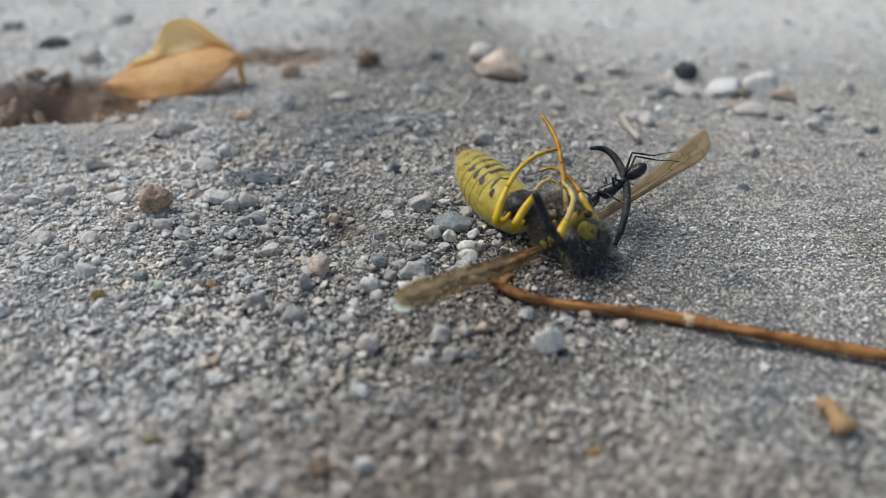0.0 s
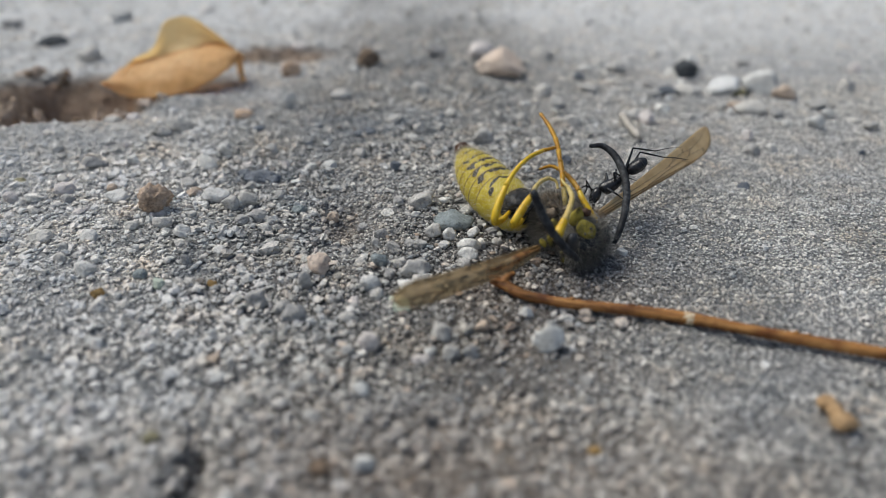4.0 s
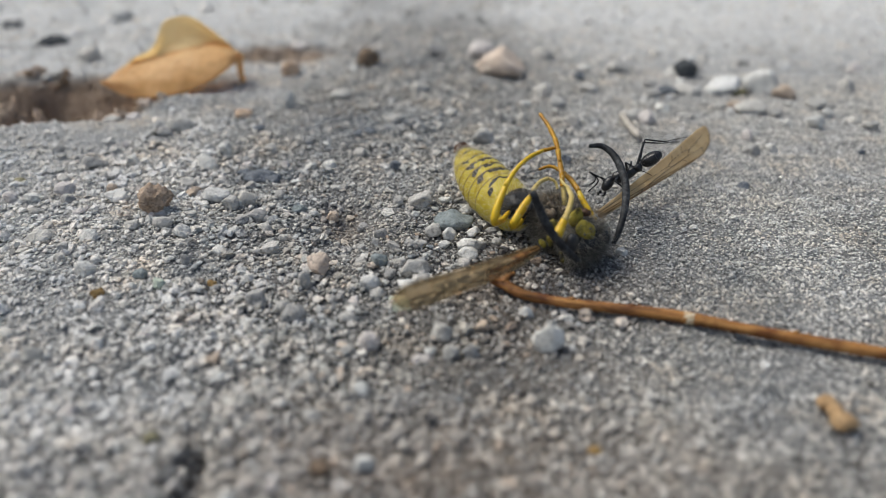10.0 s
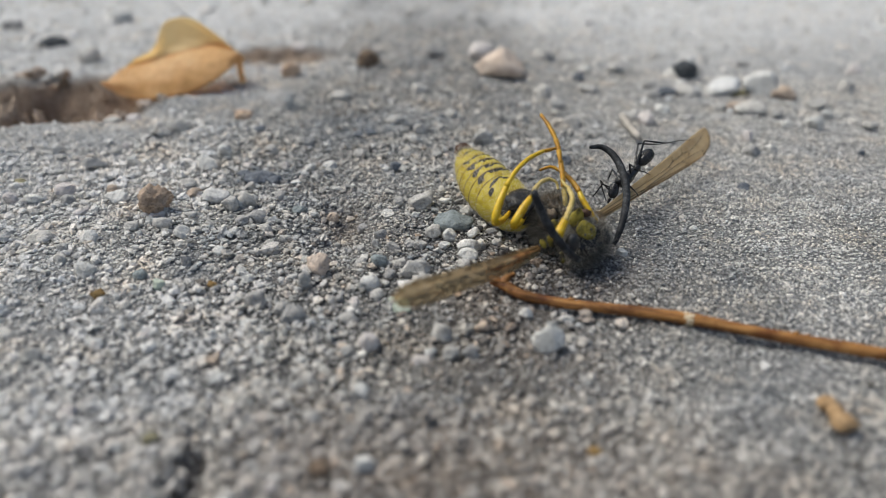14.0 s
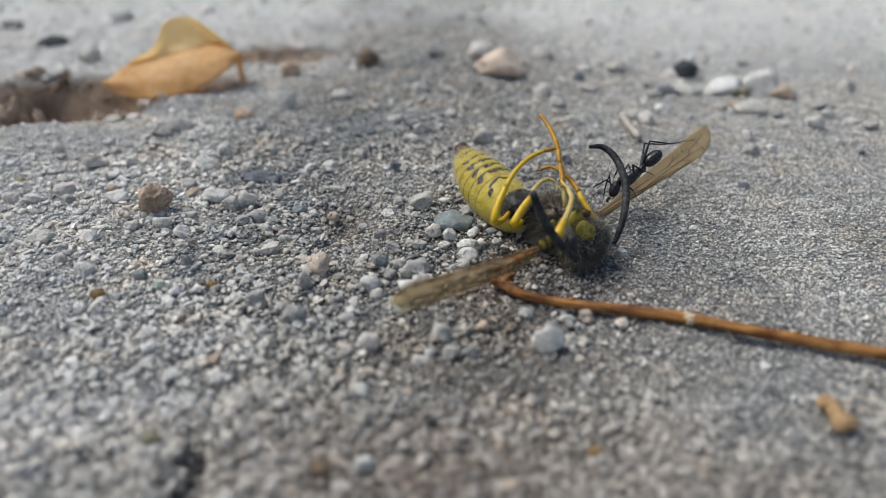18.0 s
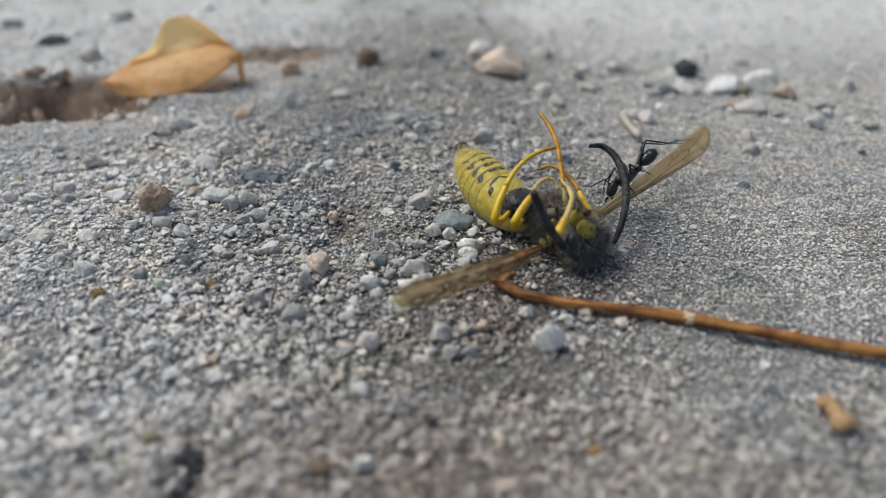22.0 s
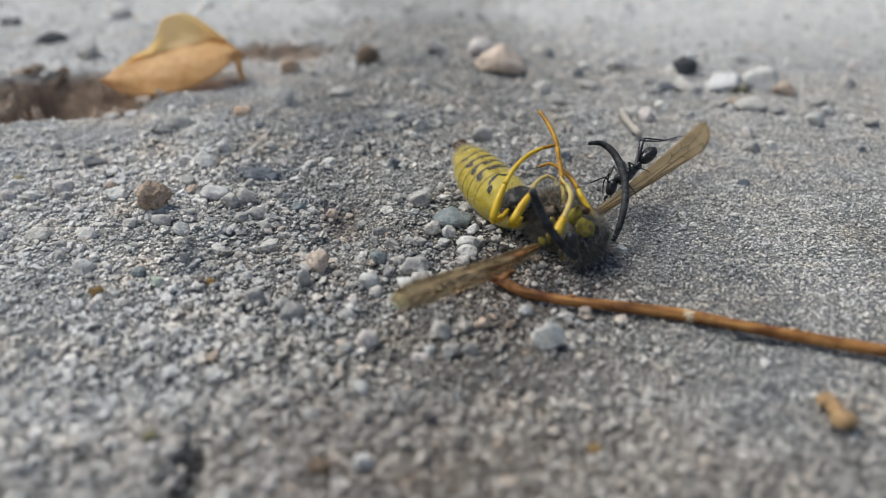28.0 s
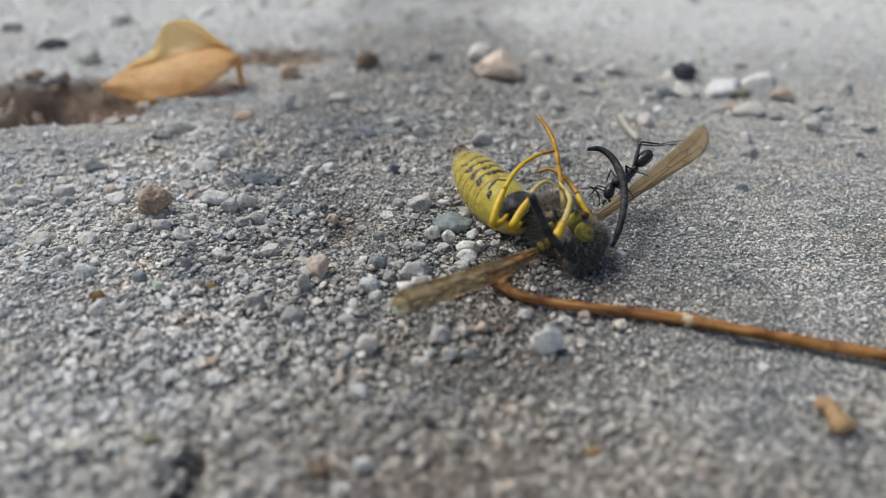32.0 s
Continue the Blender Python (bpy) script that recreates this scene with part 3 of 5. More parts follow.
def ring_segment(a, b, lip, seed, first=False):
    """One ring of the abdomen between two stations of the axis; its marks and seam by point."""
    rows, cols = 22, 96
    st = np.linspace(a, b, rows)
    p = np.stack([np.interp(st, np.arange(121), AXIS[:, k]) for k in range(3)], 1)
    r = np.interp(st, np.arange(121), GIRTH)
    t = np.stack([np.interp(st, np.arange(121), np.gradient(AXIS[:, k])) for k in range(3)], 1)
    t /= np.linalg.norm(t, axis=1, keepdims=True)
    belly = TO_EYE - (t @ TO_EYE)[:, None] * t
    belly /= np.linalg.norm(belly, axis=1, keepdims=True)
    side = np.cross(t, belly)
    fr = np.linspace(0, 1, rows)
    r = r * (1 + lip * (0.35 * np.sin(np.pi * fr) - 0.2 + 0.75 * fr ** 3))
    r[-1] *= 0.965
    ang = np.linspace(-np.pi, np.pi, cols, endpoint=False)
    v = p[:, None] + r[:, None, None] * (np.cos(ang)[None, :, None] * belly[:, None] + np.sin(ang)[None, :, None] * side[:, None] * 1.03)
    f = []
    for i in range(rows - 1):
        for j in range(cols):
            k = (j + 1) % cols
            f.append((i * cols + j, i * cols + k, (i + 1) * cols + k, (i + 1) * cols + j))
    rng = np.random.RandomState(seed)
    A, FR = np.meshgrid(ang, fr)
    span = (b - a) / 15.0
    wave = 0.06 * np.sin(5 * A + seed) + 0.22 * value_noise(A * 8, FR * 5, 70 + seed) / max(span, 0.6)
    band = np.exp(-((FR - 0.66 - wave) / (0.15 / span)) ** 2) * (1 / (1 + np.exp((np.abs(A - MARK_AT) - 0.17 * (1 + 0.5 * wave)) / 0.035)))
    tail = np.exp(-((FR - 0.80 - wave) / (0.075 / span)) ** 2) * 1.2 * (1 / (1 + np.exp((np.abs(A - MARK_AT - 0.85) - 0.80) / 0.06)))
    dot = np.exp(-(((FR - 0.18) / 0.10) ** 2 + ((A - MARK_AT - 0.05) / 0.08) ** 2)) * 1.4 * (seed == 1)
    band, tail = band * (0 < seed < 6), tail * (0 < seed < 7)
    back = 1 / (1 + np.exp(-(np.abs(A) - 2.1 - 0.5 * FR) / 0.1))
    mark = np.clip(np.maximum.reduce([band * 1.05, tail, dot * 0.9, back]) + 0.45 * value_noise(A * 18, FR * 9 * span, 80 + seed), 0, 1)
    if seed == 0:
        mark = np.clip(mark + step_up((A + 0.75 + 0.25 * value_noise(A * 5, FR * 6, 90)) / 0.05), 0, 1)
    seam = np.clip(1.3 * np.exp(-((1 - FR) / (0.10 / span)) ** 2) + 0.8 * np.exp(-((np.abs(A + 0.75) - 0.0) / 0.025) ** 2) * (seed < 4), 0, 1)
    return (v.reshape(-1, 3), f), mark.ravel(), seam.ravel(), r


MARK_AT = -0.36
CUTS = [4, 30, 49.5, 58, 65.5, 73, 84, 98, 117]
for i, (a, b) in enumerate(zip(CUTS, CUTS[1:])):
    shape, mark, seam, _ = ring_segment(a, b + 2.5, 0.085, i)
    seg = part("abdomen_segment", shape, CUTICLE, wasp, "yellow segment with black broken band")
    point_attribute(seg, "mark", mark)
    point_attribute(seg, "seam", seam)
tip = part("abdomen_tip", blob(AXIS[118] + (-0.05, 0.0, 0.1), (0.66, 0.56, 0.62), axes_from(AXIS[114] - AXIS[120])[[1, 2, 0]], 3, 0.3, 2.5, 3), TIP_BROWN, wasp, "dark brown tail tip")
part("sting", tube([AXIS[117], AXIS[120] + (0, 0.05, 0.12)], [0.12, 0.03], 8, 8), TIP_BROWN, wasp, "brown sting stub")
rng = np.random.RandomState(5)
st = rng.uniform(6, 116, 7000)
p = np.stack([np.interp(st, np.arange(121), AXIS[:, k]) for k in range(3)], 1)
r = np.interp(st, np.arange(121), GIRTH)
tt = np.gradient(AXIS, axis=0)[st.astype(int)]
tt /= np.linalg.norm(tt, axis=1, keepdims=True)
w = rng.randn(7000, 3)
w -= (w * tt).sum(1)[:, None] * tt
w /= np.linalg.norm(w, axis=1, keepdims=True)
part("abdomen_hair", fuzz(p + w * r[:, None] * 1.0, w + 0.5 * tt, rng.uniform(0.18, 0.5, 7000), 0.0062, 6, 0.5), HAIR_PALE, wasp, "short pale hairs")

# thorax and head
T_AT, H_AT = np.array((8.31, 43.96, 1.90)), np.array((9.78, 41.63, 1.55))
BODY = axes_from(H_AT - AXIS[4])
thorax = part("thorax", blob(T_AT, (2.05, 1.72, 1.75), BODY, 4, 0.22, 2.2, 7), THORAX, wasp, "dusty brown-black furry thorax")
part("breastplate", blob((8.02, 43.93, 3.35), (0.95, 0.85, 0.55), BODY, 4, 0.45, 2.6, 8), BREAST, wasp, "dusty brown breast")
for q, k in (((7.35, 44.35, 3.50), 81), ((8.40, 42.78, 3.40), 82), ((7.43, 42.66, 3.20), 83)):
    part("hip", blob(q, (0.42, 0.36, 0.3), BODY, 3, 0.8, 2.6, k), BREAST, thorax, "brown leg base")
part("waist", blob((6.31, 45.81, 2.15), (1.0, 1.2, 1.3), BODY, 3, 0.3, 2.4, 9), BLACK_HORN, wasp, "black waist")
head = part("head", blob(H_AT, (1.15, 1.72, 1.45), BODY, 4, 0.12, 2.0, 11), BLACK_HORN, wasp, "black head with yellow face")
H_UP = np.array([0.12, -0.72, 0.68])


def patch(name, at, size, tilt, parent, label, seed):
    a = axes_from(np.array([math.cos(radians(tilt)), 0.2 * math.sin(radians(tilt)), math.sin(radians(tilt))]), H_UP)
    return part(name, blob(at, size, a, 3, 0.25, 1.7, seed), YELLOW, parent, label)


face = patch("face_shield", (9.49, 40.64, 3.00), (0.70, 0.62, 0.15), -30, head, "yellow face with black dots", 12)
for q in ((9.77, 40.41, 3.22), (9.52, 40.91, 3.25), (9.26, 39.63, 3.22), (9.76, 40.96, 3.22)):
    part("face_dot", blob(q, (0.09, 0.12, 0.08), None, 2, 0.4, 2, 1), BLACK_HORN, head, "black dot")
patch("jaw", (8.92, 41.38, 3.55), (0.66, 0.42, 0.15), 66, head, "yellow jaw", 14)
part("jaw_tip", blob((9.60, 41.85, 3.70), (0.42, 0.34, 0.26), None, 3, 0.3, 2, 15), TIP_BROWN, head, "brown jaw tip")
part("eye", blob((8.38, 39.36, 2.70), (0.42, 0.5, 0.75), BODY, 3, 0.05, 2, 16), BLACK_HORN, head, "black bean-shaped eye")
part("eye", blob((10.92, 41.60, 1.70), (0.5, 0.6, 0.9), BODY, 3, 0.05, 2, 17), BLACK_HORN, head, "black bean-shaped eye")
for q, s, tilt, sd in (((7.05, 39.76, 2.60), (0.48, 0.19, 0.1), -62, 21), ((6.69, 40.50, 2.10), (0.36, 0.2, 0.09), -50, 22), ((7.36, 41.08, 3.20), (0.42, 0.3, 0.14), 60, 23),
                       ((7.85, 39.40, 1.65), (0.16, 0.38, 0.2), 10, 24)):
    patch("thorax_spot", q, s, tilt, thorax, "yellow spot", sd)


def coat(name, at, size, n, length, width, seed, parent, mat, label, bald=2.0):
    rng = np.random.RandomState(seed)
    d = rng.randn(n, 3)
    d /= np.linalg.norm(d, axis=1, keepdims=True)
    nrm = d / np.asarray(size)
    nrm /= np.linalg.norm(nrm, axis=1, keepdims=True)
    keep = (nrm @ BODY) @ TO_EYE < bald
    d, nrm, n = d[keep], nrm[keep], int(keep.sum())
    part(name, fuzz(np.asarray(at) + (d * size * 0.97) @ BODY, nrm @ BODY, rng.uniform(0.4, 1.0, n) * length, width, seed, 0.9), mat, parent, label)


patch_at = (5.46, 44.89, 3.15)
part("belly_patch", blob(patch_at, (1.10, 1.05, 0.50), BODY, 3, 0.3, 2.4, 19), BLACK_HORN, wasp, "black hairy base of the belly")
coat("belly_hair", patch_at, (1.10, 1.05, 0.50), 1100, 0.34, 0.011, 34, wasp, HAIR_GREY, "short grey hair")
coat("waist_hair", (6.37, 45.62, 2.15), (1.0, 1.2, 1.3), 900, 0.5, 0.014, 33, thorax, HAIR_GREY, "short grey hair")
coat("thorax_hair", T_AT, (2.0, 1.68, 1.72), 8000, 1.0, 0.012, 31, thorax, HAIR_GREY, "matted grey-brown hair", 0.93)
coat("head_hair", H_AT, (1.13, 1.7, 1.42), 5600, 0.74, 0.010, 32, head, HAIR_GREY, "grey-brown hair", 0.86)


coat("face_hair", H_AT, (1.2, 1.75, 1.5), 2200, 0.85, 0.008, 37, head, HAIR_DUST, "fine dusty hair over the face")
coat("thorax_fringe", T_AT, (2.05, 1.72, 1.75), 4000, 1.1, 0.008, 38, thorax, HAIR_DUST, "fine dusty hair")
coat("breast_hair", (7.94, 43.85, 3.30), (1.15, 1.0, 0.62), 700, 0.36, 0.012, 35, thorax, HAIR_BROWN, "short brown breast hair")
coat("cheek_hair", (10.43, 42.80, 2.60), (0.7, 0.7, 0.6), 500, 0.5, 0.013, 36, head, HAIR_BROWN, "brown hair beside the face")


# antennae: bent, ringed and black
def antenna(points, radii, label, seed):
    a = part("antenna", tube(points, radii, 70, 12, wobble=0.16, seed=seed), ANTENNA, wasp, label, at=points[0])
    c = curve(points, 26)
    rr = np.interp(np.linspace(0, 1, 26), np.linspace(0, 1, len(radii)), radii)
    for i in range(3, 25, 2):
        part("antenna_joint", tube([c[i] - (c[i + 1] - c[i]) * 0.28, c[i], c[i] + (c[min(i + 1, 25)] - c[i]) * 0.28], [rr[i] * 0.98, rr[i] * 1.06, rr[i] * 0.98], 6, 12), ANTENNA, a)
    return a


antenna([(12.18, 43.16, 0.50), (12.62, 43.58, 1.60), (13.17, 44.99, 2.60), (13.48, 46.65, 3.40), (13.37, 48.13, 4.20), (12.88, 49.19, 4.90), (12.14, 49.79, 5.30), (11.13, 49.54, 5.40)],
        [0.17, 0.22, 0.265, 0.285, 0.285, 0.265, 0.22, 0.13], "long curved black antenna", 41)
antenna([(8.71, 38.69, 1.90), (7.82, 38.03, 3.00), (6.79, 37.85, 4.40), (5.98, 37.83, 5.90), (5.41, 37.80, 7.20)], [0.20, 0.26, 0.27, 0.28, 0.22], "curved black antenna held forward", 42)


# legs: thigh, shin and ringed foot
def leg(thigh, thigh_r, shin, shin_r, foot, foot_r, mats, label):
    thigh_r, shin_r = [q * 0.78 for q in thigh_r], [q * 0.80 for q in shin_r]
    top = part("leg", tube(thigh, thigh_r, 20, 12, wobble=0.05), mats[0], wasp, label, at=thigh[0])
    part("shin", tube(shin, shin_r, 20, 10, wobble=0.06), mats[1], top)
    p = np.concatenate([curve(thigh, 60), curve(shin, 60)])
    r = np.concatenate([np.interp(np.linspace(0, 1, 60), np.linspace(0, 1, len(q)), q) for q in (thigh_r, shin_r)])
    rng = np.random.RandomState(len(ORIGIN))
    t = np.gradient(p, axis=0)
    t /= np.linalg.norm(t, axis=1, keepdims=True)
    w = rng.randn(120, 3)
    w -= (w * t).sum(1)[:, None] * t
    w /= np.linalg.norm(w, axis=1, keepdims=True)
    part("leg_hair", fuzz(p + w * r[:, None] * 0.95, w + 0.8 * t, rng.uniform(0.1, 0.24, 120), 0.009, len(ORIGIN), 0.4), HAIR_PALE, top)
    if foot:
        p = curve(foot, 41)
        r = np.interp(np.linspace(0, 1, 41), np.linspace(0, 1, len(foot_r)), foot_r)
        for k in range(5):
            a, b = k * 8, k * 8 + 8
            part("foot_joint", tube(p[a:b + 1], [r[a] * 0.62, r[(a + b) // 2] * 0.8, r[b] * 0.95], 9, 9), mats[2], top)
        for s in (-1, 1):
            part("claw", tube([p[-1], p[-1] + (p[-1] - p[-4]) * 0.6 + (0.10 * s, 0.02, 0.02)], [0.05, 0.015], 5, 6), TIP_BROWN, top)
    return top


Y3 = (LEG_YELLOW, LEG_YELLOW, LEG_ORANGE)
leg([(4.79, 44.58, 2.40), (4.13, 42.58, 2.80), (3.47, 41.19, 3.40), (3.77, 41.77, 4.50), (4.34, 42.78, 5.40)], [0.18, 0.27, 0.36, 0.33, 0.23],
    [(4.24, 42.51, 5.40), (5.01, 43.77, 6.00), (6.07, 45.25, 6.30), (7.14, 46.25, 6.40)], [0.22, 0.20, 0.20, 0.17],
    [(7.14, 46.25, 6.40), (7.74, 46.57, 6.40), (8.42, 47.26, 6.30)], [0.16, 0.12], Y3, "bent yellow hind leg raised in the air")
leg([(5.94, 44.61, 2.20), (5.28, 42.27, 2.70), (4.72, 41.08, 3.20), (5.38, 41.73, 4.10), (6.03, 42.48, 4.70)], [0.18, 0.27, 0.35, 0.37, 0.25],
    [(5.97, 42.31, 4.70), (6.25, 42.92, 5.00), (6.74, 43.59, 5.20), (7.35, 44.15, 5.20)], [0.23, 0.21, 0.19, 0.17],
    [(7.35, 44.15, 5.20), (7.82, 44.03, 5.00), (7.96, 43.69, 4.60)], [0.15, 0.10], (LEG_YELLOW, LEG_PALE, LEG_PALE), "curled yellow middle leg")
leg([(8.45, 43.12, 3.40), (8.45, 43.50, 4.00), (8.40, 44.24, 4.60)], [0.24, 0.26, 0.22],
    [(8.37, 44.06, 4.60), (8.36, 44.63, 5.20), (8.29, 45.59, 5.90)], [0.22, 0.23, 0.23],
    [(8.26, 45.39, 5.90), (8.14, 46.76, 6.80), (7.74, 48.08, 7.50), (7.24, 49.35, 8.00)], [0.21, 0.20, 0.15], (LEG_PALE, LEG_ORANGE, LEG_ORANGE), "upright orange-yellow leg with a ringed foot")
leg([(10.84, 42.34, 2.40), (10.18, 42.83, 3.20), (9.67, 43.70, 3.90), (9.52, 44.36, 4.20)], [0.20, 0.27, 0.27, 0.22],
    [(9.53, 44.17, 4.20), (9.13, 45.10, 4.60), (8.49, 45.87, 5.00)], [0.24, 0.23, 0.21],
    [(8.49, 45.87, 5.00), (7.79, 46.46, 5.10), (6.97, 46.31, 4.90)], [0.18, 0.11], (LEG_YELLOW, LEG_ORANGE, LEG_ORANGE), "yellow front leg curled over the breast")
leg([(7.31, 39.20, 3.00), (7.47, 39.35, 3.50), (7.96, 40.09, 4.10)], [0.36, 0.45, 0.32],
    [(7.90, 39.93, 4.10), (8.29, 40.76, 4.50), (8.62, 41.84, 4.80), (8.53, 42.83, 5.00)], [0.26, 0.24, 0.22, 0.20],
    [(8.61, 42.83, 5.00), (8.33, 43.34, 5.10), (8.21, 44.09, 5.10)], [0.16, 0.10], (LEG_YELLOW, LEG_PALE, LEG_PALE), "pale yellow front leg bent over the breast")
leg([(5.50, 43.54, 2.30), (5.55, 43.16, 2.90), (6.15, 43.56, 3.40)], [0.3, 0.36, 0.3], [(6.10, 43.48, 3.40), (6.65, 44.40, 3.30)], [0.25, 0.2], None, None,
    (BLACK_HORN, BLACK_HORN, BLACK_HORN), "black leg stump folded against the waist")


# wings: a narrow folded membrane on stiff veins
BROAD = [0.10, 0.13, 0.20, 0.34, 0.48, 0.54, 0.50, 0.42, 0.34]
SLIM = [0.10, 0.12, 0.15, 0.19, 0.25, 0.31, 0.33, 0.30, 0.24]
RAGGED = [0.18, 0.36, 0.52, 0.54, 0.52, 0.50, 0.44, 0.32, 0.10]
DEEP = [-0.13, -0.20, -0.25, -0.29, -0.37, -0.43, -0.37, -0.21, 0.0]
BELLIED = [-0.13, -0.20, -0.27, -0.36, -0.48, -0.50, -0.34, -0.10, 0.16]
THIN = [-0.10, -0.14, -0.18, -0.22, -0.28, -0.34, -0.30, -0.18, 0.0]


def wing(root, tip, width, face, mats, label, veins, seed, sag=0.3, wrinkle=0.05, upper=BROAD, fine=1.0, lower=DEEP):
    root, tip = np.asarray(root), np.asarray(tip)
    ahead = tip - root
    L = np.linalg.norm(ahead)
    ahead = ahead / L
    across = np.cross(face, ahead)
    across /= np.linalg.norm(across)
    out = np.cross(ahead, across)
    n, m = 60, 17
    s = np.linspace(0, 1, n)
    up = np.interp(s, [0, 0.12, 0.3, 0.5, 0.7, 0.85, 0.94, 0.985, 1], upper) * width
    lo = np.interp(s, [0, 0.12, 0.3, 0.5, 0.7, 0.85, 0.94, 0.985, 1], lower) * width
    rng = np.random.RandomState(seed)

    def at(a, b, lift=0.0):
        """A point of the wing: a along it, b across it from 0 (lower edge) to 1."""
        u, l = np.interp(a, s, up), np.interp(a, s, lo)
        y = l + (u - l) * b
        z = sag * math.sin(math.pi * a) * 0.6 - wrinkle * math.cos(b * 9 + seed) * min(1, a * 4) + 0.4 * wrinkle * math.sin(b * 23 + 9 * a) + wrinkle * noise.noise(Vector((a * 9, b * 4, seed))) + lift
        return root + ahead * (a * L) + across * y + out * z

    grid = np.array([[at(a, b) for b in np.linspace(0, 1, m)] for a in s])
    w = part("wing", slab(grid, 0.035), mats, wasp, label, at=root)
    for line, thick, kind in veins:
        thick *= fine
        pts = [at(a, b, 0.03) for a, b in line]
        part("vein", tube(pts, [thick, thick * 0.8, thick * 0.55], 24, 6), kind, w)
    return w


FORE_VEINS = [([(0.0, 0.3), (0.3, 0.05), (0.6, 0.02), (0.85, 0.02)], 0.12, VEIN), ([(0.0, 0.5), (0.25, 0.28), (0.5, 0.14), (0.7, 0.10)], 0.09, VEIN), ([(0.02, 0.15), (0.2, 0.14), (0.42, 0.08)], 0.08, VEIN_DARK),
              ([(0.0, 0.75), (0.2, 0.62), (0.4, 0.52), (0.55, 0.50)], 0.045, VEIN_DARK), ([(0.30, 0.20), (0.45, 0.30), (0.58, 0.36), (0.72, 0.36), (0.86, 0.26)], 0.05, VEIN_DARK),
              ([(0.55, 0.50), (0.60, 0.62), (0.70, 0.66), (0.76, 0.56)], 0.045, VEIN_DARK), ([(0.55, 0.50), (0.57, 0.36)], 0.045, VEIN_DARK), ([(0.60, 0.62), (0.62, 0.86)], 0.04, VEIN_DARK),
              ([(0.70, 0.66), (0.72, 0.92)], 0.04, VEIN_DARK), ([(0.76, 0.56), (0.72, 0.36)], 0.045, VEIN_DARK), ([(0.76, 0.56), (0.86, 0.60), (0.93, 0.66)], 0.04, VEIN_DARK),
              ([(0.66, 0.36), (0.70, 0.12)], 0.04, VEIN_DARK), ([(0.86, 0.26), (0.84, 0.06)], 0.05, VEIN_DARK), ([(0.84, 0.03), (0.93, 0.06), (0.985, 0.30)], 0.07, VEIN_DARK)]
right_wing = wing((11.38, 45.51, 1.60), (24.00, 59.50, 2.75), 2.5, TO_EYE, MEMBRANE, "folded smoky brown wing standing off the sand", FORE_VEINS, 1, 0.3, 0.012, SLIM, 0.48, BELLIED)
HIND_VEINS = [([(0.0, 0.3), (0.2, 0.2), (0.4, 0.12)], 0.12, VEIN), ([(0.0, 0.6), (0.2, 0.6), (0.4, 0.66)], 0.10, VEIN), ([(0.0, 0.45), (0.2, 0.40), (0.5, 0.42)], 0.05, VEIN)]
left_wing = wing((6.25, 39.80, 2.15), (-2.35, 28.60, 5.62), 1.75, np.array([0.0, -0.75, 0.66]), MEMBRANE_DULL, "crumpled dusty wing lying across the pebbles", HIND_VEINS, 5, 0.15, 0.16, RAGGED, 1.0, THIN)
part("wing_root", tube([(6.35, 40.00, 2.05), (5.05, 38.01, 2.60), (3.74, 36.08, 3.10), (2.57, 34.49, 3.60)], [0.20, 0.25, 0.20, 0.08], 20, 9, wobble=0.3, seed=4, flat=0.6), TWIG, left_wing, "ragged orange-brown wing root")
part("wing_root", tube([(5.79, 39.47, 2.00), (4.72, 38.01, 2.10), (3.93, 37.37, 1.90), (3.44, 37.40, 1.50)], [0.14, 0.20, 0.16, 0.06], 16, 8, wobble=0.4, seed=6, flat=0.5), TWIG, left_wing, "ragged orange-brown wing root")


# ---- the ant that tugs at the wing ----
def ant_pose(rear, front, up=(0.0, -0.35, 0.94)):
    """The pose of the ant from the middles of its hind body and head."""
    rear, front = np.asarray(rear), np.asarray(front)
    a = axes_from(front - rear, up)
    m = Matrix(a.T.tolist()).to_4x4()
    m.translation = Vector((rear + front) / 2) * MM
    return m


REAR0, FRONT0 = np.array((15.67, 49.96, 4.40)), np.array((12.99, 48.09, 2.40))
ANT_REST = ant_pose(REAR0, FRONT0)
ANT_AT = (REAR0 + FRONT0) / 2
ant = thing("ant", ANT_AT, "small glossy black ant tugging at the wasp's wing", "ant")
AA = axes_from(FRONT0 - REAR0, (0.0, -0.35, 0.94))
gaster = part("gaster", blob(REAR0 + AA[0] * 0.10, (0.84, 0.5, 0.48), AA, 4, 0.08, 1.5, 1), ANT_BLACK, ant, "shiny oval black hind body")
for k in (-0.35, 0.05, 0.42):
    r = math.sqrt(1 - k * k)
    part("gaster_ring", tube([REAR0 + AA[0] * 0.84 * (k - 0.03), REAR0 + AA[0] * 0.84 * k, REAR0 + AA[0] * 0.84 * (k + 0.03)], [0.46 * r, 0.495 * r, 0.46 * r], 5, 24), BLACK_HORN, gaster)
rng = np.random.RandomState(8)
d = rng.randn(160, 3)
d /= np.linalg.norm(d, axis=1, keepdims=True)
part("bristles", fuzz(REAR0 + (d * (0.82, 0.5, 0.48)) @ AA, d @ AA, rng.uniform(0.12, 0.25, 160), 0.008, 9, 0.4), HAIR_GREY, gaster, "sparse pale bristles")
NECK = np.array((13.54, 48.49, 2.83))
MID = np.array((14.22, 48.85, 3.23))
WAIST = np.array((14.86, 49.26, 3.67))
part("petiole", blob(WAIST, (0.36, 0.28, 0.36), AA, 3), ANT_BLACK, ant, "narrow black waist")
